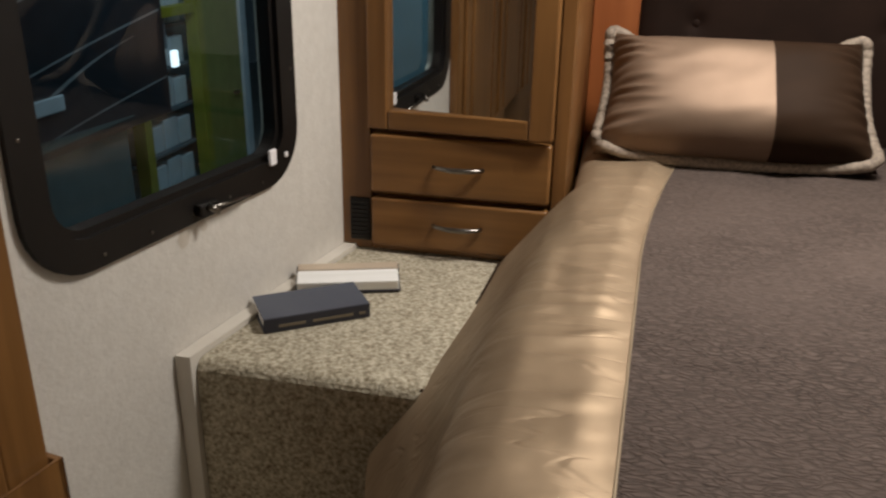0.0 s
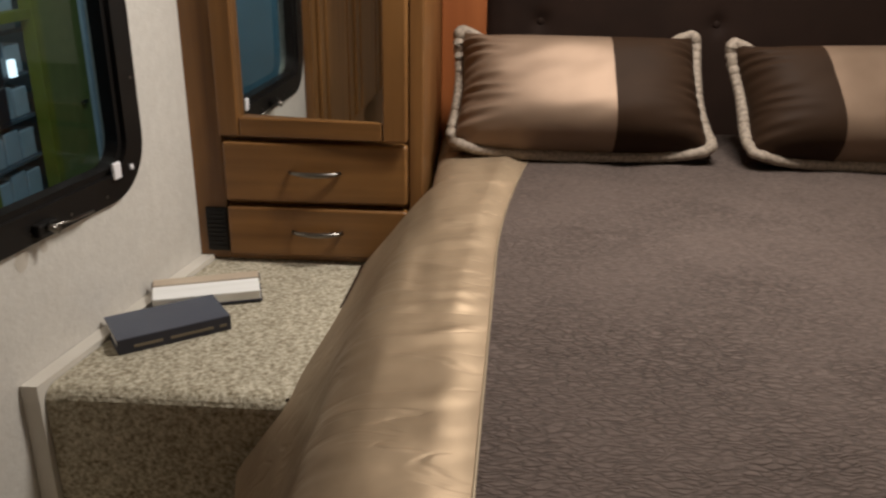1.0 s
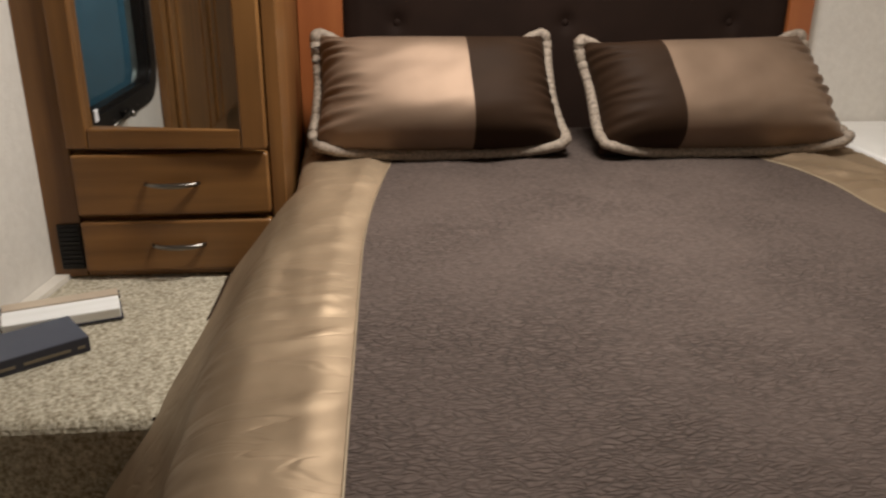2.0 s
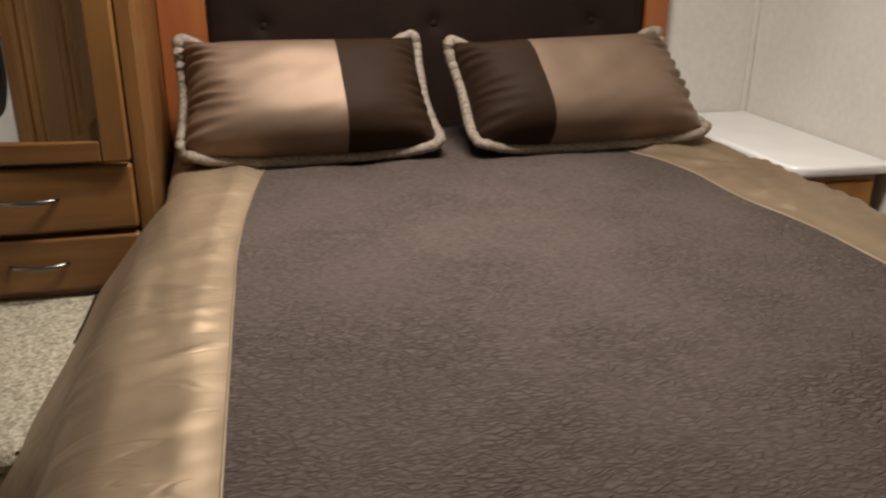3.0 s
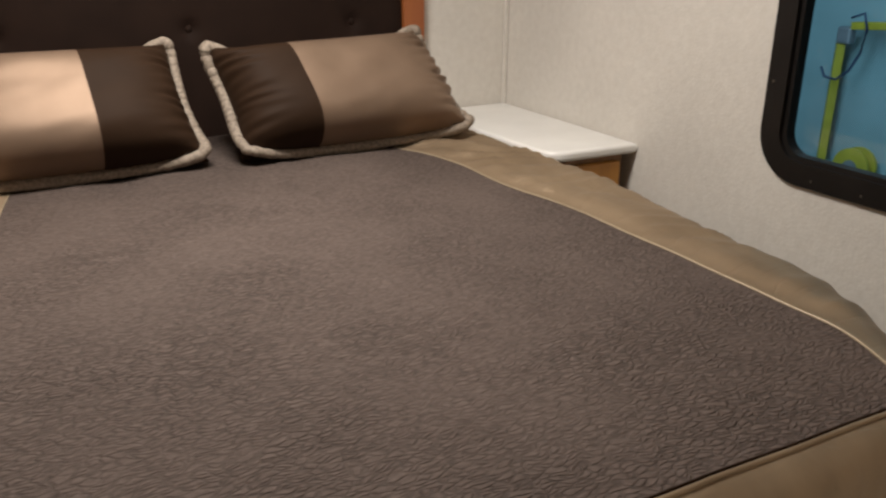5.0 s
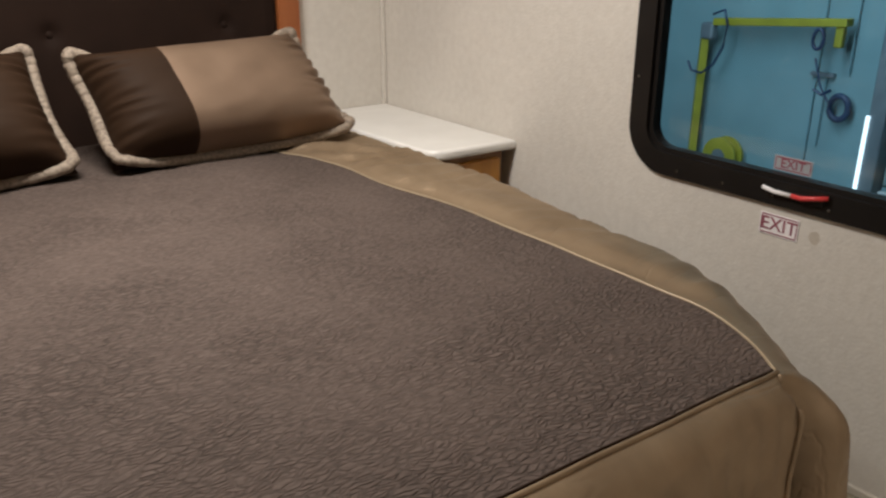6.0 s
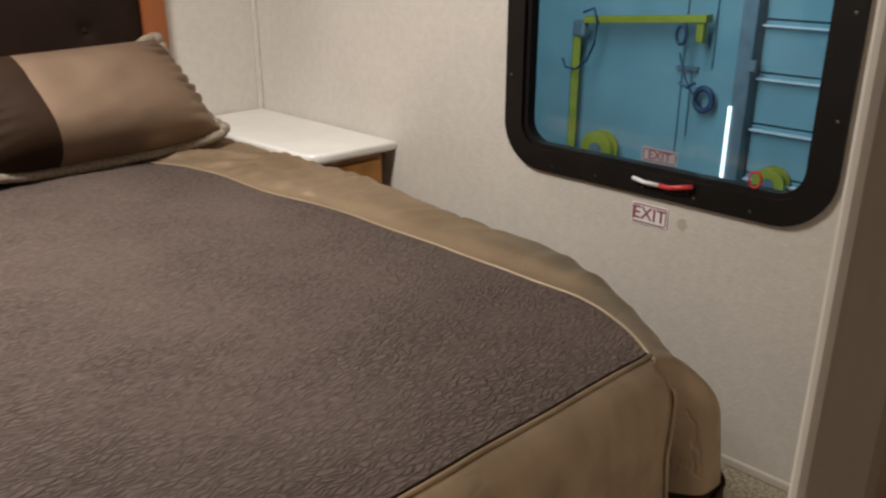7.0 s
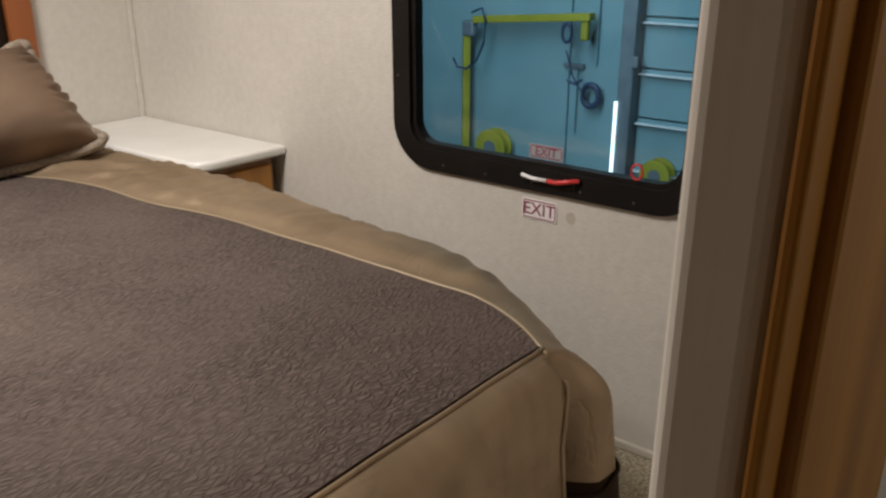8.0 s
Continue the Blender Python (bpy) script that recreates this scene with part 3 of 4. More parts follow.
VF = 0.522            # foot seam
HEM = 0.26            # where the satin ends and the dark hem begins


def seam_l(v):
    return -0.026 + 0.032 * (v - 0.8) + 0.055 * max(0.0, (v - 1.45) / 0.63) ** 1.6


def seam_r(v):
    if v > 1.25:
        return 1.180 - 0.09 * ((v - 1.25) / 0.85) ** 1.7 + 0.012 * ease((v - 1.3) / 0.3) * math.sin(2 * math.pi * (v - 1.735) / 0.54)
    return 1.180 - 0.09 * max(0.0, (0.75 - v) / 0.23) ** 2


def cloth_patch(u0, u1, v0, v1, step_m, keep=None, seam=None):
    bm = bmesh.new()
    nu, nv = max(2, round((u1 - u0) / step_m)), max(2, round((v1 - v0) / step_m))
    rows = []
    for j in range(nv + 1):
        v = v0 + (v1 - v0) * j / nv
        row = []
        for i in range(nu + 1):
            u = u0 + (u1 - u0) * i / nu
            uu, vv = seam(u, v, i / nu, j / nv) if seam else (u, v)
            row.append(bm.verts.new(cloth(uu, vv)))
        rows.append(row)
    for j in range(nv):
        for i in range(nu):
            bm.faces.new((rows[j][i], rows[j][i + 1], rows[j + 1][i + 1], rows[j + 1][i]))
    return bm


def foot_r(v):
    """Seam of the centre and, below the foot seam, the foot panel's edge, which draws in."""
    return seam_r(max(v, VF)) - 0.03 * min(1.0, max(0.0, VF - v) / 0.17)


def on_centre(u, v, a, b):
    lo, hi = seam_l(v), foot_r(v)
    return lo + (hi - lo) * a, v


def low_l(v):
    return -0.62 + (0.62 + edge_l(v) - 0.315 + 0.09 * ease((v - 1.84) / 0.05)) * ease((v - 1.212) / 0.02)


def on_left(u, v, a, b):
    return low_l(v) + (seam_l(v) - low_l(v)) * a, v


def on_right(u, v, a, b):
    hi = foot_r(v) + (0.003 if v < VF else 0)
    return hi + (1.70 - hi) * a, v


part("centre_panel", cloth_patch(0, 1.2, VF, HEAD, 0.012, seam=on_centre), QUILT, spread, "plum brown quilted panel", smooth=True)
part("side_border", cloth_patch(-0.5, 0, HEM, HEAD, 0.0065, seam=on_left), SATIN_GOLD, spread, "wrinkled gold satin border", smooth=True)
part("side_border", cloth_patch(1.2, 1.66, HEM, HEAD, 0.009, seam=on_right), SATIN_GOLD, spread, "wrinkled gold satin border", smooth=True)
part("foot_border", cloth_patch(0, 1.2, HEM, VF, 0.009, seam=on_centre), SATIN_GOLD, spread, "gold satin foot panel", smooth=True)
part("hem", cloth_patch(-0.4, 1.66, 0.0, HEM, 0.012, seam=lambda u, v, a, b: (-0.62 + 2.32 * a, v)), SATIN_DARK, spread, "dark brown hem", smooth=True)
for f, fat in ((seam_l, 0.002), (seam_r, 0.0027)):
    pts = [cloth(f(VF + (HEAD - VF) * k / 160), VF + (HEAD - VF) * k / 160) + Vector((0, 0, 0.001)) for k in range(161)]
    part("seam_piping", tube(pts, fat, 6), SEAM, spread, smooth=True)
pts = [cloth(seam_l(VF) + (seam_r(VF) - seam_l(VF)) * k / 80, VF + 0.004) + Vector((0, 0, 0.001)) for k in range(81)]
part("seam_piping", tube(pts, 0.0018, 6), SATIN_DARK, spread, smooth=True)
pts = [cloth(seam_l(VF) + (seam_r(VF) - seam_l(VF)) * k / 80, VF - 0.003) + Vector((0, -0.001, 0.001)) for k in range(81)]
part("seam_piping", tube(pts, 0.0036, 6), SATIN_GOLD, spread, smooth=True)
pts = [cloth(foot_r(v) - 0.004, v) + Vector((0.002, -0.001, 0)) for v in (HEM + (VF - 0.012 - HEM) * k / 50 for k in range(51))]
part("folded_edge", tube(pts, 0.004, 8), SATIN_GOLD, spread, smooth=True)
pts = [cloth(low_l(1.245 + 0.59 * k / 80) + 0.006, 1.245 + 0.59 * k / 80) for k in range(81)]
part("hem", tube(pts, 0.005, 6), SATIN_DARK, spread, "dark brown hem", smooth=True)


def hem_spot(a, d):
    """Round the foot corner and on along the far side, d metres of fabric below the edge."""
    if a < 0.3:
        ang = radians(90 * (1 - a / 0.3))
        c, s = math.cos(ang), math.sin(ang)
        k = d / (0.75 * max(c, s) + 0.25)
        p = cloth(edge_r(YF) + max(1e-4, k * c), YF - max(1e-4, k * s))
        return p + Vector((0.005 * c, -0.005 * s, 0))
    v = YF + (a - 0.3) * 1.9
    return cloth(edge_r(v) + d, v) + Vector((0.005, 0, 0))


hb = bmesh.new()
rows = [[hb.verts.new(hem_spot(i / 90, 0.290 + 0.024 * j)) for i in range(91)] for j in range(9)]
for j in range(8):
    for i in range(90):
        hb.faces.new((rows[j][i], rows[j][i + 1], rows[j + 1][i + 1], rows[j + 1][i]))
part("hem", hb, SATIN_DARK, spread, "dark brown hem", smooth=True)
part("hem_cord", tube([hem_spot(i / 90, 0.290) for i in range(91)], 0.004, 6), SATIN_DARK, spread, smooth=True)


# ---- pillows ----
def make_pillow(name, label, place, w, h, t, tilt, turn, flip, skew=0.0, drop=0.0):
    """Lumbar pillow: local x across, z up its face, -y out of its face."""
    p = empty(name, (0, 0, 0))
    m = Matrix.Translation(place) @ Matrix.Rotation(radians(turn), 4, "Z") @ Matrix.Rotation(radians(-tilt), 4, "X")
    split = 0.305 if flip else 0.622

    def spot(a, b, front):
        s, q = 2 * a - 1, 2 * b - 1
        pinch_x = 1 - 0.07 * (1 - q * q) * abs(s) ** 3
        pinch_z = 1 - (0.40 if q > 0 else 0.03) * (1 - s ** 4) * abs(q) ** 3
        x = s * w / 2 * pinch_x * (1.03 - 0.07 * b) + skew * b
        z = (q * pinch_z + 1) * h / 2 * (1 - drop * (1 - a)) - h / 2
        full = max(0.0, (1 - s ** 4) * (1 - abs(q) ** 3.6)) ** 0.5
        k = noise.noise(Vector((a * 6 + w, b * 5, 3.0 if front else 7.0))) * 0.0025 * full
        k += 0.0025 * noise.noise(Vector((a * 3.0 + b * 2 + w * 9, b * 8 - a * 5, 5.0))) * full
        edge = math.exp(-((1 - abs(s)) / 0.24) ** 2) * (1.0 if (s > 0) == flip else 0.4)
        k += edge * 0.015 * (math.sin(b * 44 + 9 * a + 3 * math.sin(b * 17)) + 0.6 * math.sin(b * 71 - 14 * a)) * full ** 0.4
        y = -(t / 2) * full * (1.10 - 0.14 * q) - k if front else (t / 2) * full * 0.8
        return m @ Vector((x, y, z + h / 2))

    def sheet(a0, a1, front, n=60, nb=72):
        bm = bmesh.new()
        rows = [[bm.verts.new(spot(a0 + (a1 - a0) * i / n, j / nb, front)) for i in range(n + 1)] for j in range(nb + 1)]
        for j in range(nb):
            for i in range(n):
                f = (rows[j][i], rows[j][i + 1], rows[j + 1][i + 1], rows[j + 1][i])
                bm.faces.new(f if front else f[::-1])
        return bm

    a, b = (split, 1.0) if flip else (0.0, split)
    part("satin_panel", sheet(a, b, True), SATIN_BRONZE, p, "shiny bronze satin panel", smooth=True)
    a, b = (0.0, split) if flip else (split, 1.0)
    part("dark_panel", sheet(a, b, True), SATIN_DARK, p, "dark brown satin panel", smooth=True)
    part("back", sheet(0.0, 1.0, False), SATIN_DARK, p, smooth=True)
    rim = []
    n = 480
    for k in range(n):
        turn_at = 2 * math.pi * k / n
        cc, ss = math.cos(turn_at), math.sin(turn_at)
        e = (abs(cc) ** 9 + abs(ss) ** 9) ** (-1 / 9)
        a, b = 0.5 + 0.5 * e * cc, 0.5 + 0.5 * e * ss
        rim.append(spot(min(1, max(0, a)), min(1, max(0, b)), True))
    mid = m @ Vector((0, 0, h / 2))
    out = (m.to_3x3() @ Vector((0, -1, 0)))
    rim = [q + (q - mid).normalized() * 0.008 + out * 0.002 for q in rim]
    part("piping", tube(rim, 0.0145, 10, closed=True, wob=lambda s: 1 + 0.055 * math.sin(s * 2 * math.pi * 75) + 0.08 * math.sin(s * 37)), PIPING, p, "thick gathered beige cord", smooth=True)
    return tagged(p, label, "pillow", "pillows on the bed")


make_pillow("pillow", "bronze and brown satin pillow beside the wardrobe", (0.208, 2.115, BED + 0.012), 0.662, 0.362, 0.235, 36, 0, False, -0.012)
make_pillow("pillow", "bronze and brown satin pillow beside the nightstand", (0.979, 2.095, BED + 0.012), 0.688, 0.365, 0.235, 36, 2, True, -0.058, 0.06)

# ---- nightstand ----
nightstand = tagged(empty("nightstand", (1.6, 2.2, 0)), "wooden nightstand with a white rounded top", "nightstand")
NS = 0.585


def rounded_top(front, out):
    """Plan of the nightstand, front edge slightly askew, with a rounded corner."""
    fl, fr, bl = Vector((1.428, front + 0.012)), Vector((RW - 0.002 - out, front)), Vector((1.395, WALL_N - 0.006))
    fl += Vector((out, out))
    bl += Vector((out, 0))
    a, c = (bl - fl).normalized(), (fr - fl).normalized()
    r = 0.07
    arc = []
    for k in range(9):
        t = k / 8
        p = (fl + a * r) * (1 - t) ** 2 + fl * 2 * t * (1 - t) + (fl + c * r) * t * t
        arc.append((p.x, p.y))
    return [(bl.x, bl.y)] + arc + [(fr.x, fr.y + out), (fr.x, WALL_N - 0.006)]


tb = prism(rounded_top(1.802, 0.0), NS - 0.03, NS)
bmesh.ops.bevel(tb, geom=[e for e in tb.edges if abs(e.verts[0].co.z - e.verts[1].co.z) < 1e-4], offset=0.011, segments=4, affect="EDGES", profile=0.5)
part("top", tb, WHITE_TOP, nightstand, "white laminate top", smooth=False)
part("body", prism(rounded_top(1.819, 0.022), 0.0, NS - 0.031), WOOD, nightstand)
FA = math.degrees(math.atan2(-0.012, RW - 1.428))
NF = Matrix.Translation((RW - 0.03, 1.844, 0)) @ Matrix.Rotation(radians(FA), 4, "Z")
for z0, z1 in ((0.41, 0.532), (0.275, 0.395)):
    dr = part("drawer", box(-0.195, -0.016, -0.026, -0.004, z0, z1, 0.005, m=NF), HONEY, nightstand)
    hp = [NF @ Vector((-0.145 + 0.08 * k / 10, -0.026 - 0.018 * math.sin(math.pi * k / 10) ** 0.6, (z0 + z1) / 2)) for k in range(11)]
    part("handle", tube(hp, 0.004), METAL, dr, "dark metal pull", smooth=True)

# ---- books on the step ----
def make_book(name, label, m, w, d, t, cover, spine, tilt=0.0):
    """Closed book: local x along its spine, y its width, z its thickness."""
    b = empty(name)
    def put(n, bm, mat, lab=""):
        bmesh.ops.transform(bm, matrix=m, verts=bm.verts)
        return part(n, bm, mat, b, lab)
    put("pages", box(0.004, w - 0.004, 0.005, d - 0.004, 0.0035, t - 0.0035), PAPER, "cream page block")
    put("cover", box(0, w, 0.001, d, 0, 0.003, 0.001), cover)
    put("cover", box(0, w, 0.001, d, t - 0.003, t, 0.001), cover)
    put("spine", box(0, w, -0.003, 0.001, 0, t, 0.0014), spine)
    return b


blue = make_book("book", "", pose(-0.721, 1.366, SHELF + 0.001, 0, 0, 35.5) , 0.222, 0.118, 0.031, BOOK_BLUE, BOOK_SPINE)
tagged(blue, "closed navy blue hardback book on carpet", "book", "books on the step")
for k, (x0, x1) in enumerate(((0.03, 0.085), (0.10, 0.185), (0.198, 0.212))):
    bm = box(x0, x1, -0.0042, -0.0032, 0.010, 0.016, m=pose(-0.721, 1.366, SHELF + 0.001, 0, 0, 35.5))
    part("spine_lettering", bm, GILT, blue, "worn gilt lettering bar")

# open book lying face down in a shallow tent: two leaf blocks meeting at the spine
openb = tagged(empty("open_book"), "open book lying spread with white pages", "book", "books on the step")
OB = pose(-0.728, 1.556, SHELF + 0.002, 0, 0, 19)
def ob_part(n, bm, mat, lab=""):
    bmesh.ops.transform(bm, matrix=OB, verts=bm.verts)
    return part(n, bm, mat, openb, lab)
ob_part("page_block", box(0, 0.225, 0.0, 0.048, 0.004, 0.030, 0.003, m=pose(0, 0, 0.0, 12, 0, 0)), PAPER, "white page block")
ob_part("cover", box(-0.004, 0.229, 0.050, 0.080, 0.0, 0.004, 0.001, m=pose(0, 0, 0.022, 6, 0, 0)), BOOK_SPINE, "dark cover edge")
ob_part("leaf", box(0, 0.226, 0.048, 0.076, 0.004, 0.012, 0.002, m=pose(0, 0, 0.022, 6, 0, 0)), TAN, "tan leaf block")
ob_part("cover", box(-0.004, 0.229, -0.004, 0.06, 0.0, 0.0035, 0.001, m=pose(0, 0, 0.003, 12, 0, 0)), BOOK_SPINE, "dark cover edge")

# ---- notices and window fittings ----
def flat_text(name, body, size, m, mat, parent, depth=0.0004):
    cu = bpy.data.curves.new(name, "FONT")
    cu.body, cu.size, cu.align_x, cu.align_y, cu.extrude = body, size, "CENTER", "CENTER", depth
    cu.offset = 0.0003
    tmp = bpy.data.objects.new(name, cu)
    scene.collection.objects.link(tmp)
    me = bpy.data.meshes.new_from_object(tmp.evaluated_get(bpy.context.evaluated_depsgraph_get()))
    bpy.data.objects.remove(tmp)
    me.transform(m)
    me.materials.clear()
    me.materials.append(mat)
    ob = new(name, me)
    ob.parent = parent
    return ob


def exit_sign(x, yc, zc, w, h, label, sheet):
    s = empty("exit_sign")
    part("sheet", box(x - 0.0012, x, yc - w / 2, yc + w / 2, zc - h / 2, zc + h / 2), sheet, s)
    for dz in (h / 2 - 0.004, -h / 2 + 0.004):
        part("border", box(x - 0.0020, x - 0.0013, yc - w / 2 + 0.004, yc + w / 2 - 0.004, zc + dz - 0.0013, zc + dz + 0.0013), MAROON, s)
    for dy in (w / 2 - 0.004, -w / 2 + 0.004):
        part("border", box(x - 0.0020, x - 0.0013, yc + dy - 0.0012, yc + dy + 0.0012, zc - h / 2 + 0.007, zc + h / 2 - 0.007), MAROON, s)
    m = Matrix.Translation((x - 0.0018, yc, zc)) @ Matrix(((0, 0, -1, 0), (-1, 0, 0, 0), (0, 1, 0, 0), (0, 0, 0, 1)))
    flat_text("lettering", "EXIT", h * 0.86, m, MAROON, s)
    return tagged(s, label, "sign", "exit signs")


exit_sign(RW - 0.001, 0.917, 0.555, 0.095, 0.050, "white exit sign with maroon lettering on the wall", STICKER)
exit_sign(RW + 0.0295, 0.923, 0.689, 0.092, 0.034, "faded exit sticker on the window glass", STICKER_FADED)

latch = tagged(empty("window_latch", (RW, 0.9, 0.63)), "white and red window latch on the frame", "latch")
part("lever", tube([(RW - 0.022, 0.957, 0.642), (RW - 0.026, 0.925, 0.638), (RW - 0.022, 0.888, 0.637)], 0.005), STICKER, latch, "white lever", smooth=True)
part("grip", tube([(RW - 0.022, 0.886, 0.637), (RW - 0.028, 0.862, 0.638), (RW - 0.026, 0.835, 0.644), (RW - 0.020, 0.806, 0.650)], 0.0055), RED, latch, "red grip", smooth=True)
part("mount", box(RW - 0.020, RW - 0.0125, 0.815, 0.95, 0.626, 0.643, 0.003), BLACK, latch)
loop = tagged(part("pull_ring", tube([(RW - 0.004, 0.676 + 0.013 * math.cos(a * math.pi / 8), 0.690 + 0.017 * math.sin(a * math.pi / 8)) for a in range(16)], 0.0028, 6, closed=True), RED, smooth=True), "red plastic pull ring on the window", "pull ring")


def on_wall_w(a, d, z):
    bm = bmesh.new()
    v = bm.verts.new((a, -d, z))
    west_axes(bm)
    p = v.co.copy()
    bm.free()
    return p


crank = tagged(empty("window_crank"), "small metal crank on the black window frame", "crank")
part("boss", west_axes(box(along(1.305), along(1.355), -0.03, -0.0125, 0.641, 0.665, 0.004)), BLACK, crank)
part("arm", tube([on_wall_w(along(1.33), 0.034, 0.657), on_wall_w(along(1.39), 0.03, 0.647), on_wall_w(along(1.46), 0.022, 0.641)], 0.003), METAL, crank, "bare metal arm", smooth=True)
part("knob", tube([on_wall_w(along(1.322), 0.030, 0.661), on_wall_w(along(1.336), 0.046, 0.648)], 0.007), METAL, crank, smooth=True)
clip = tagged(empty("window_clip"), "small white plastic clip on the window frame", "clip")
part("tab", west_axes(box(along(1.542), along(1.566), -0.020, -0.0125, 0.676, 0.710, 0.003)), STICKER, clip)
part("stud", west_axes(box(along(1.600), along(1.611), -0.018, -0.0125, 0.681, 0.693, 0.003)), STICKER, clip)


def screw_heads(window, axes, hole):
    y0, y1 = min(p[0] for p in hole), max(p[0] for p in hole)
    z0 = min(p[1] for p in hole)
    spots = [(y0 + (y1 - y0) * k / 6, z0 - 0.014) for k in range(1, 6)] + [(y0 - 0.014, z0 + 0.2 * k) for k in (1, 2, 3)] + [(y1 + 0.014, z0 + 0.2 * k) for k in (1, 2, 3)]
    for a, z in spots:
        part("screw", axes(box(a - 0.003, a + 0.003, -0.0142, -0.0122, z - 0.003, z + 0.003, 0.0012)), METAL, window)


screw_heads(window_e, east_axes, R_HOLE)
screw_heads(window_w, west_axes, L_HOLE)


def stain(a, z, r, seed, axes=west_axes):
    bm = bmesh.new()
    vs = []
    for k in range(18):
        t = 2 * math.pi * k / 18
        q = r * (1 + 0.28 * noise.noise(Vector((math.cos(t) * 1.3, math.sin(t) * 1.3, seed))))
        vs.append(bm.verts.new((a + q * math.cos(t), -0.0006, z + 1.15 * q * math.sin(t))))
    bm.faces.new(vs)
    return tagged(part("wall_stain", axes(bm), STAIN), "faint brown water stain on the wallpaper", "stain", kind="structure")


stain(along(1.284), 0.605, 0.017, 2.0)
stain(along(1.341), 0.611, 0.010, 5.0)
stain(-0.832, 0.552, 0.013, 3.0, east_axes)

# ---- workshop beyond the glass ----
GZ = -1.6
tagged(part("ground", box(-14, 14, -10, 16, GZ - 0.05, GZ), CONCRETE), "grey concrete workshop floor", "ground", kind="structure")
tagged(part("workshop_wall_east", box(6.0, 6.1, -6, 14, GZ, 5.0), BLUE_WALL), "pale blue painted workshop wall", "wall", kind="structure")
tagged(part("workshop_wall_west", box(-8.1, -8.0, -6, 16, GZ, 5.0), BLUE_WALL), "pale blue painted workshop wall", "wall", kind="structure")

tagged(part("workshop_wall_south", box(-8.0, 6.0, -6.1, -6.0, GZ, 5.0), BLUE_WALL), "pale blue painted workshop wall", "wall", kind="structure")

crane = tagged(empty("jib_crane", (5.9, 4.4, GZ)), "yellow wall jib crane with a hoist", "crane")
part("post", tube([(5.85, 4.17, GZ), (5.85, 4.137, -0.5), (5.85, 4.135, 0.40)], 0.042, 4), YELLOW, crane)
part("arm", box(5.80, 5.90, -0.54, 0.54, -0.0275, 0.0275, 0.006, m=pose(0, 3.505, 0.578, -4, 0, 0)), YELLOW, crane)
part("knuckle", box(5.81, 5.89, 4.04, 4.16, 0.40, 0.53, 0.02), GREY_STEEL, crane, "grey steel hinge")
part("bracket", box(5.82, 5.88, 2.99, 3.05, 0.44, 0.585, 0.012), YELLOW, crane)
part("cable_loop", tube([(5.78, 4.03, 0.60), (5.78, 3.93, 0.64), (5.78, 3.89, 0.53), (5.78, 3.91, 0.36), (5.78, 3.98, 0.22), (5.78, 4.08, 0.14), (5.78, 4.18, 0.15), (5.78, 4.22, 0.22)], 0.010, 6), CABLE, crane, smooth=True)
hoist = part("hoist", tube([(5.80, 3.15 + 0.04 * math.cos(k * math.pi / 6), 0.49 + 0.07 * math.sin(k * math.pi / 6)) for k in range(12)], 0.014, 6, closed=True), CABLE, crane, "dark coiled hoist cable", smooth=True)
part("chain", tube([(5.80, 3.15, 0.36), (5.80, 3.08, 0.17), (5.80, 3.01, 0.07)], 0.008, 5), CABLE, crane)
part("hook", tube([(5.80, 3.13, 0.14), (5.80, 3.06, 0.11), (5.80, 3.00, 0.15)], 0.012, 6), CABLE, crane)
coil = tagged(part("hose_coil", tube([(5.93, 2.985 + 0.07 * math.cos(k * math.pi / 12), 0.012 + 0.085 * math.sin(k * math.pi / 12)) for k in range(24)], 0.024, 8, closed=True), CABLE, smooth=True), "dark blue hose coiled on the wall", "hose")
conduit = tagged(empty("conduit"), "thin grey pipes on the workshop wall", "pipe")
for y, z0, z1 in ((3.22, -0.9, 1.2), (2.98, 0.25, 2.5), (3.14, -0.3, 0.25)):
    part("pipe", tube([(5.98, y, z0), (5.98, y, z1)], 0.008, 6), PIPE_GREY, conduit)
part("bracket", box(5.96, 5.995, 3.08, 3.26, 0.21, 0.24), GREY_STEEL, conduit)


def make_reel(name, label, y, z, r):
    reel = empty(name, (5.85, y, z))
    for x in (5.80, 5.90):
        bm = bmesh.new()
        bmesh.ops.create_cone(bm, cap_ends=True, segments=28, radius1=r, radius2=r, depth=0.02)
        bmesh.ops.rotate(bm, cent=(0, 0, 0), matrix=Matrix.Rotation(radians(90), 3, "Y"), verts=bm.verts)
        bmesh.ops.translate(bm, vec=(x, y, z), verts=bm.verts)
        part("flange", bm, YELLOW, reel)
    part("hub", tube([(5.78, y, z), (5.92, y, z)], r * 0.4, 12), GREY_STEEL, reel)
    part("stand", tube([(5.85, y, z), (5.85, y, GZ)], 0.03, 6), GREY_STEEL, reel)
    return tagged(reel, label, "reel", "cable reels")


make_reel("cable_reel", "yellow cable reel beside the crane post", 3.837, -0.50, 0.15)
make_reel("cable_reel", "yellow green cable reel under the shutter", 2.345, -0.50, 0.12)

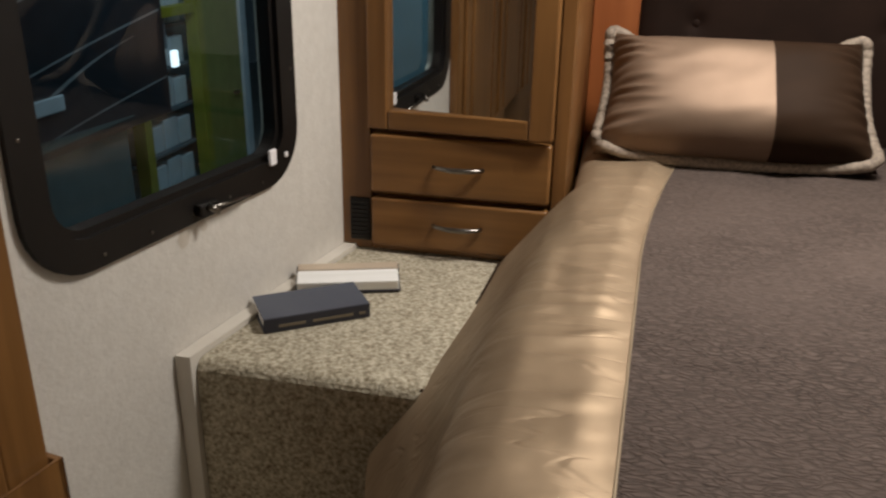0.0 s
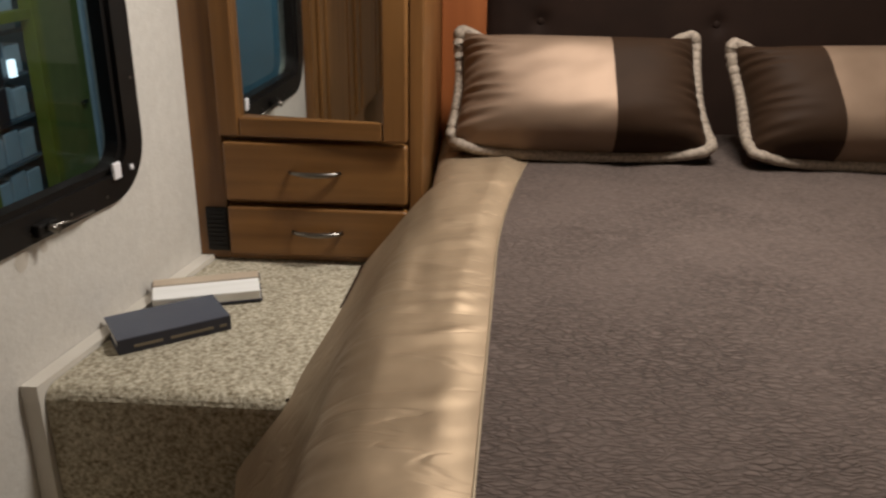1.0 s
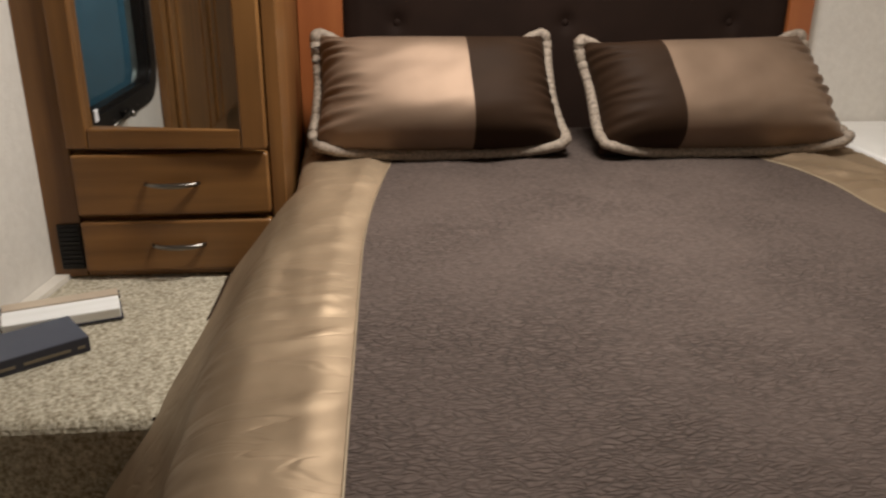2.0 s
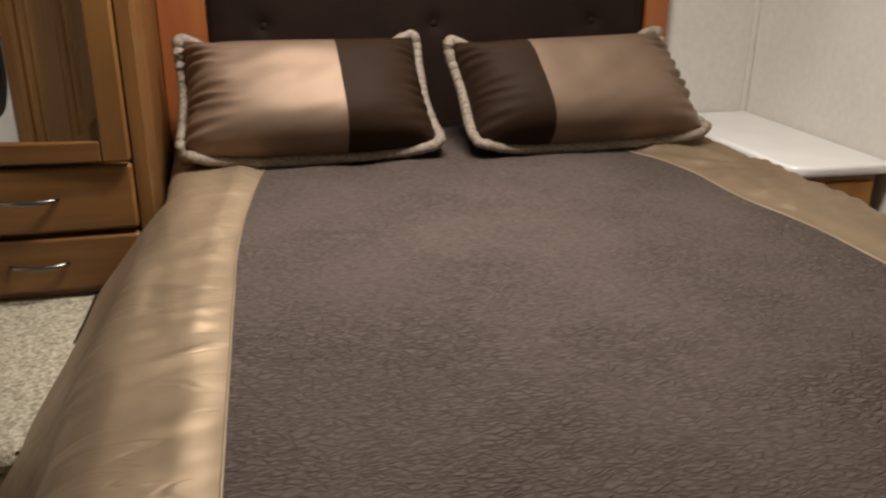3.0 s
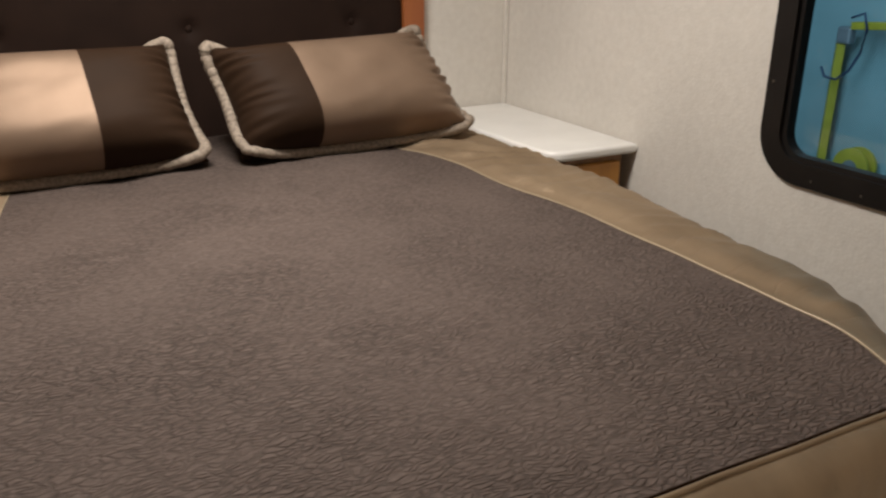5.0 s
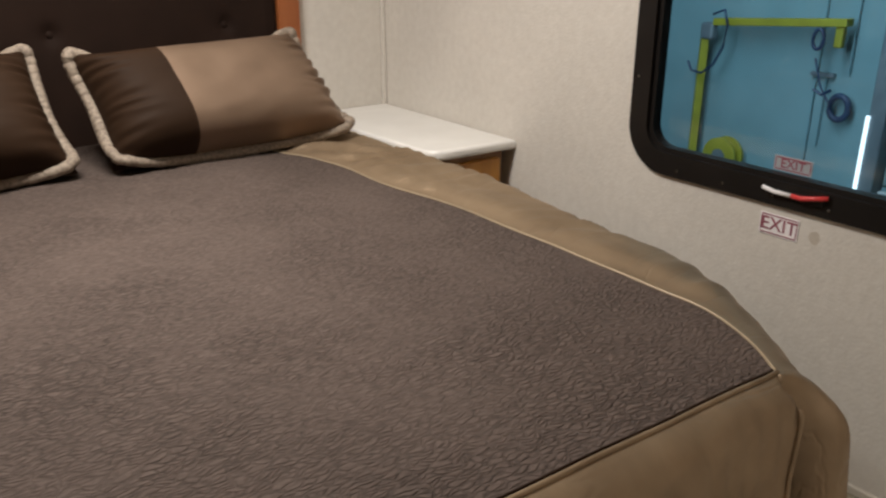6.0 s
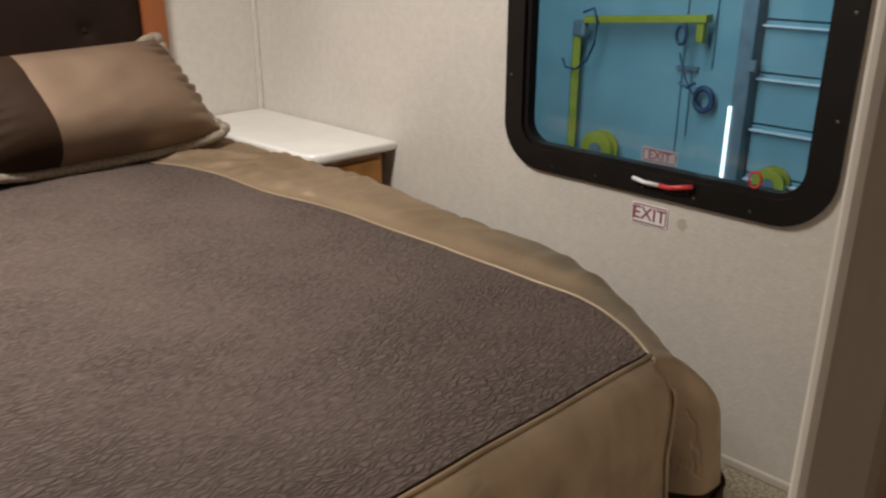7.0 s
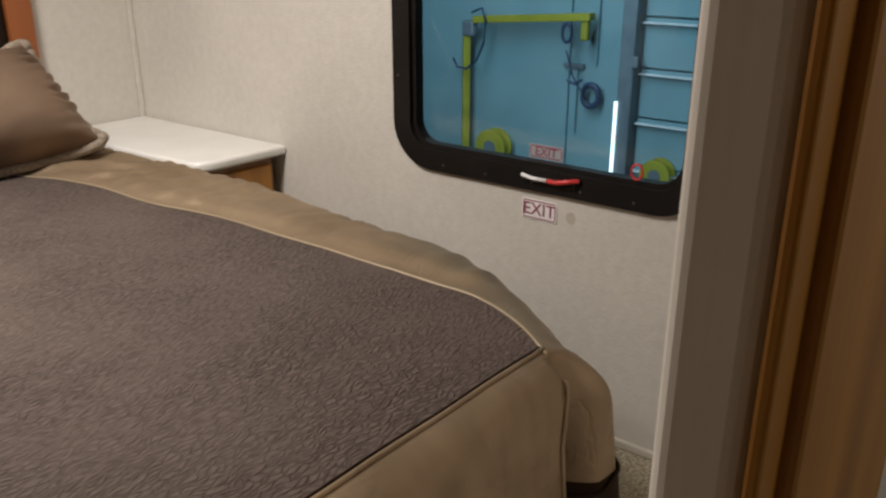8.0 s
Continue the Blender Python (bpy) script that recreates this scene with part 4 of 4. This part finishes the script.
shutter = tagged(empty("roller_door", (5.9, 2.3, GZ)), "pale blue sectional roller door with steel ribs", "door")
part("track", box(5.80, 5.97, 2.585, 2.70, GZ, 3.5, 0.01), GREY_STEEL, shutter, "grey steel track")
for k in range(10):
    z = GZ + 0.02 + 0.37 * k
    part("panel", box(5.93, 5.96, 0.2, 2.58, z, z + 0.355, 0.005), BLUE_WALL, shutter)
    part("rib", box(5.88, 5.928, 0.2, 2.58, z + 0.315, z + 0.330, 0.004), RACK, shutter)
gap = part("daylight_gap", box(5.785, 5.795, 2.685, 2.71, -0.90, 0.02), DAYLIGHT, shutter, "bright daylight in the gap")
part("hinge", box(5.78, 5.82, 2.545, 2.60, 0.28, 0.36, 0.008), GREY_STEEL, shutter)

# neighbouring camper and racks beyond the wardrobe-side window
camper = tagged(empty("camper", (-4.6, 3.0, GZ)), "dark camper trailer with pale swoosh stripes", "camper")
part("body", prism([(-5.9, 1.2), (-3.5, 1.2), (-3.5, 5.70), (-5.9, 5.70)], -0.24, 3.2), RV_DARK, camper)
part("skirt", prism([(-5.85, 1.25), (-3.54, 1.25), (-3.54, 5.15), (-5.85, 5.15)], -1.0, -0.245), RV_GREY, camper)
for y in (1.9, 2.8):
    bm = bmesh.new()
    bmesh.ops.create_cone(bm, cap_ends=True, segments=32, radius1=0.36, radius2=0.36, depth=0.25)
    bmesh.ops.rotate(bm, cent=(0, 0, 0), matrix=Matrix.Rotation(radians(90), 3, "Y"), verts=bm.verts)
    bmesh.ops.translate(bm, vec=(-3.72, y, GZ + 0.36), verts=bm.verts)
    part("wheel", bm, BLACK, camper)


def stripe(y0, z0, y1, z1, w0, w1, mat, bend=0.03):
    bm = bmesh.new()
    top, low = [], []
    for k in range(13):
        t = k / 12
        y, z = y0 + (y1 - y0) * t, z0 + (z1 - z0) * t + bend * math.sin(math.pi * t)
        w = w0 + (w1 - w0) * t
        top.append(bm.verts.new((-3.496, y, z + w / 2)))
        low.append(bm.verts.new((-3.496, y, z - w / 2)))
    for k in range(12):
        bm.faces.new((low[k], low[k + 1], top[k + 1], top[k]))
    part("stripe", bm, mat, camper, "pale painted stripe")


stripe(3.2, 0.05, 5.66, 0.53, 0.012, 0.016, RV_LINE)
stripe(3.2, -0.33, 5.68, 0.04, 0.012, 0.014, RV_LINE)
stripe(3.2, 0.42, 4.7, 0.80, 0.012, 0.016, RV_LINE)
stripe(4.3, 0.10, 5.3, 0.38, 0.03, 0.004, RV_LINE)
stripe(3.0, 0.42, 5.0, 1.10, 0.30, 0.36, RV_GREY, 0.08)
stripe(3.0, -0.16, 5.2, -0.16, 0.14, 0.01, RV_GREY, 0.0)
# Pale slab stands in for light reflected off the camper's side.
part("side_glint", box(-3.495, -3.47, 4.08, 4.45, 0.03, 0.13, 0.01), RACK, camper, "pale slab for light reflected on the camper side")

rack = tagged(empty("storage_rack", (-4.2, 6.2, GZ)), "yellow posted storage rack with white bins", "rack")
for y in (6.90, 5.9):
    part("post", box(-4.0, -3.88, y, y + 0.11, GZ, 3.0, 0.006), YELLOW, rack)
for k in range(8):
    z = GZ + 0.1 + 0.36 * k
    part("shelf", box(-4.5, -4.02, 5.9, 7.0, z - 0.03, z, 0.004), GREY_STEEL, rack)
    for j in range(4):
        part("bin", box(-4.4, -4.05, 5.98 + 0.24 * j, 6.19 + 0.24 * j, z + 0.002, z + 0.27 - 0.03 * (j % 2), 0.01), RACK, rack)
part("beam", box(-4.02, -3.9, 5.9, 6.9, 0.38, 0.46, 0.005), YELLOW, rack)
door_out = tagged(empty("workshop_door", (-4.0, 7.0, GZ)), "olive green workshop door in a pale frame", "door")
part("leaf", box(-4.1, -4.0, 7.14, 7.93, GZ, 0.68, 0.01), OLIVE, door_out)
part("transom", box(-4.1, -3.99, 7.13, 8.1, 0.69, 0.80, 0.01), RACK, door_out)
part("upper_panel", box(-4.1, -4.01, 7.14, 7.93, 0.81, 2.2, 0.01), OLIVE, door_out)
part("frame_post", box(-4.1, -3.98, 7.94, 8.08, GZ, 0.68, 0.01), RACK, door_out)
part("lever", box(-3.99, -3.96, 7.7, 7.8, -0.5, -0.47, 0.005), METAL, door_out)
part("task_lamp", box(-3.90, -3.86, 6.42, 6.50, -0.03, 0.11, 0.01), DAYLIGHT, rack, "small bright white task lamp")
part("lamp_arm", tube([(-3.95, 6.46, 0.12), (-3.95, 6.46, 0.42)], 0.01, 6), GREY_STEEL, rack)
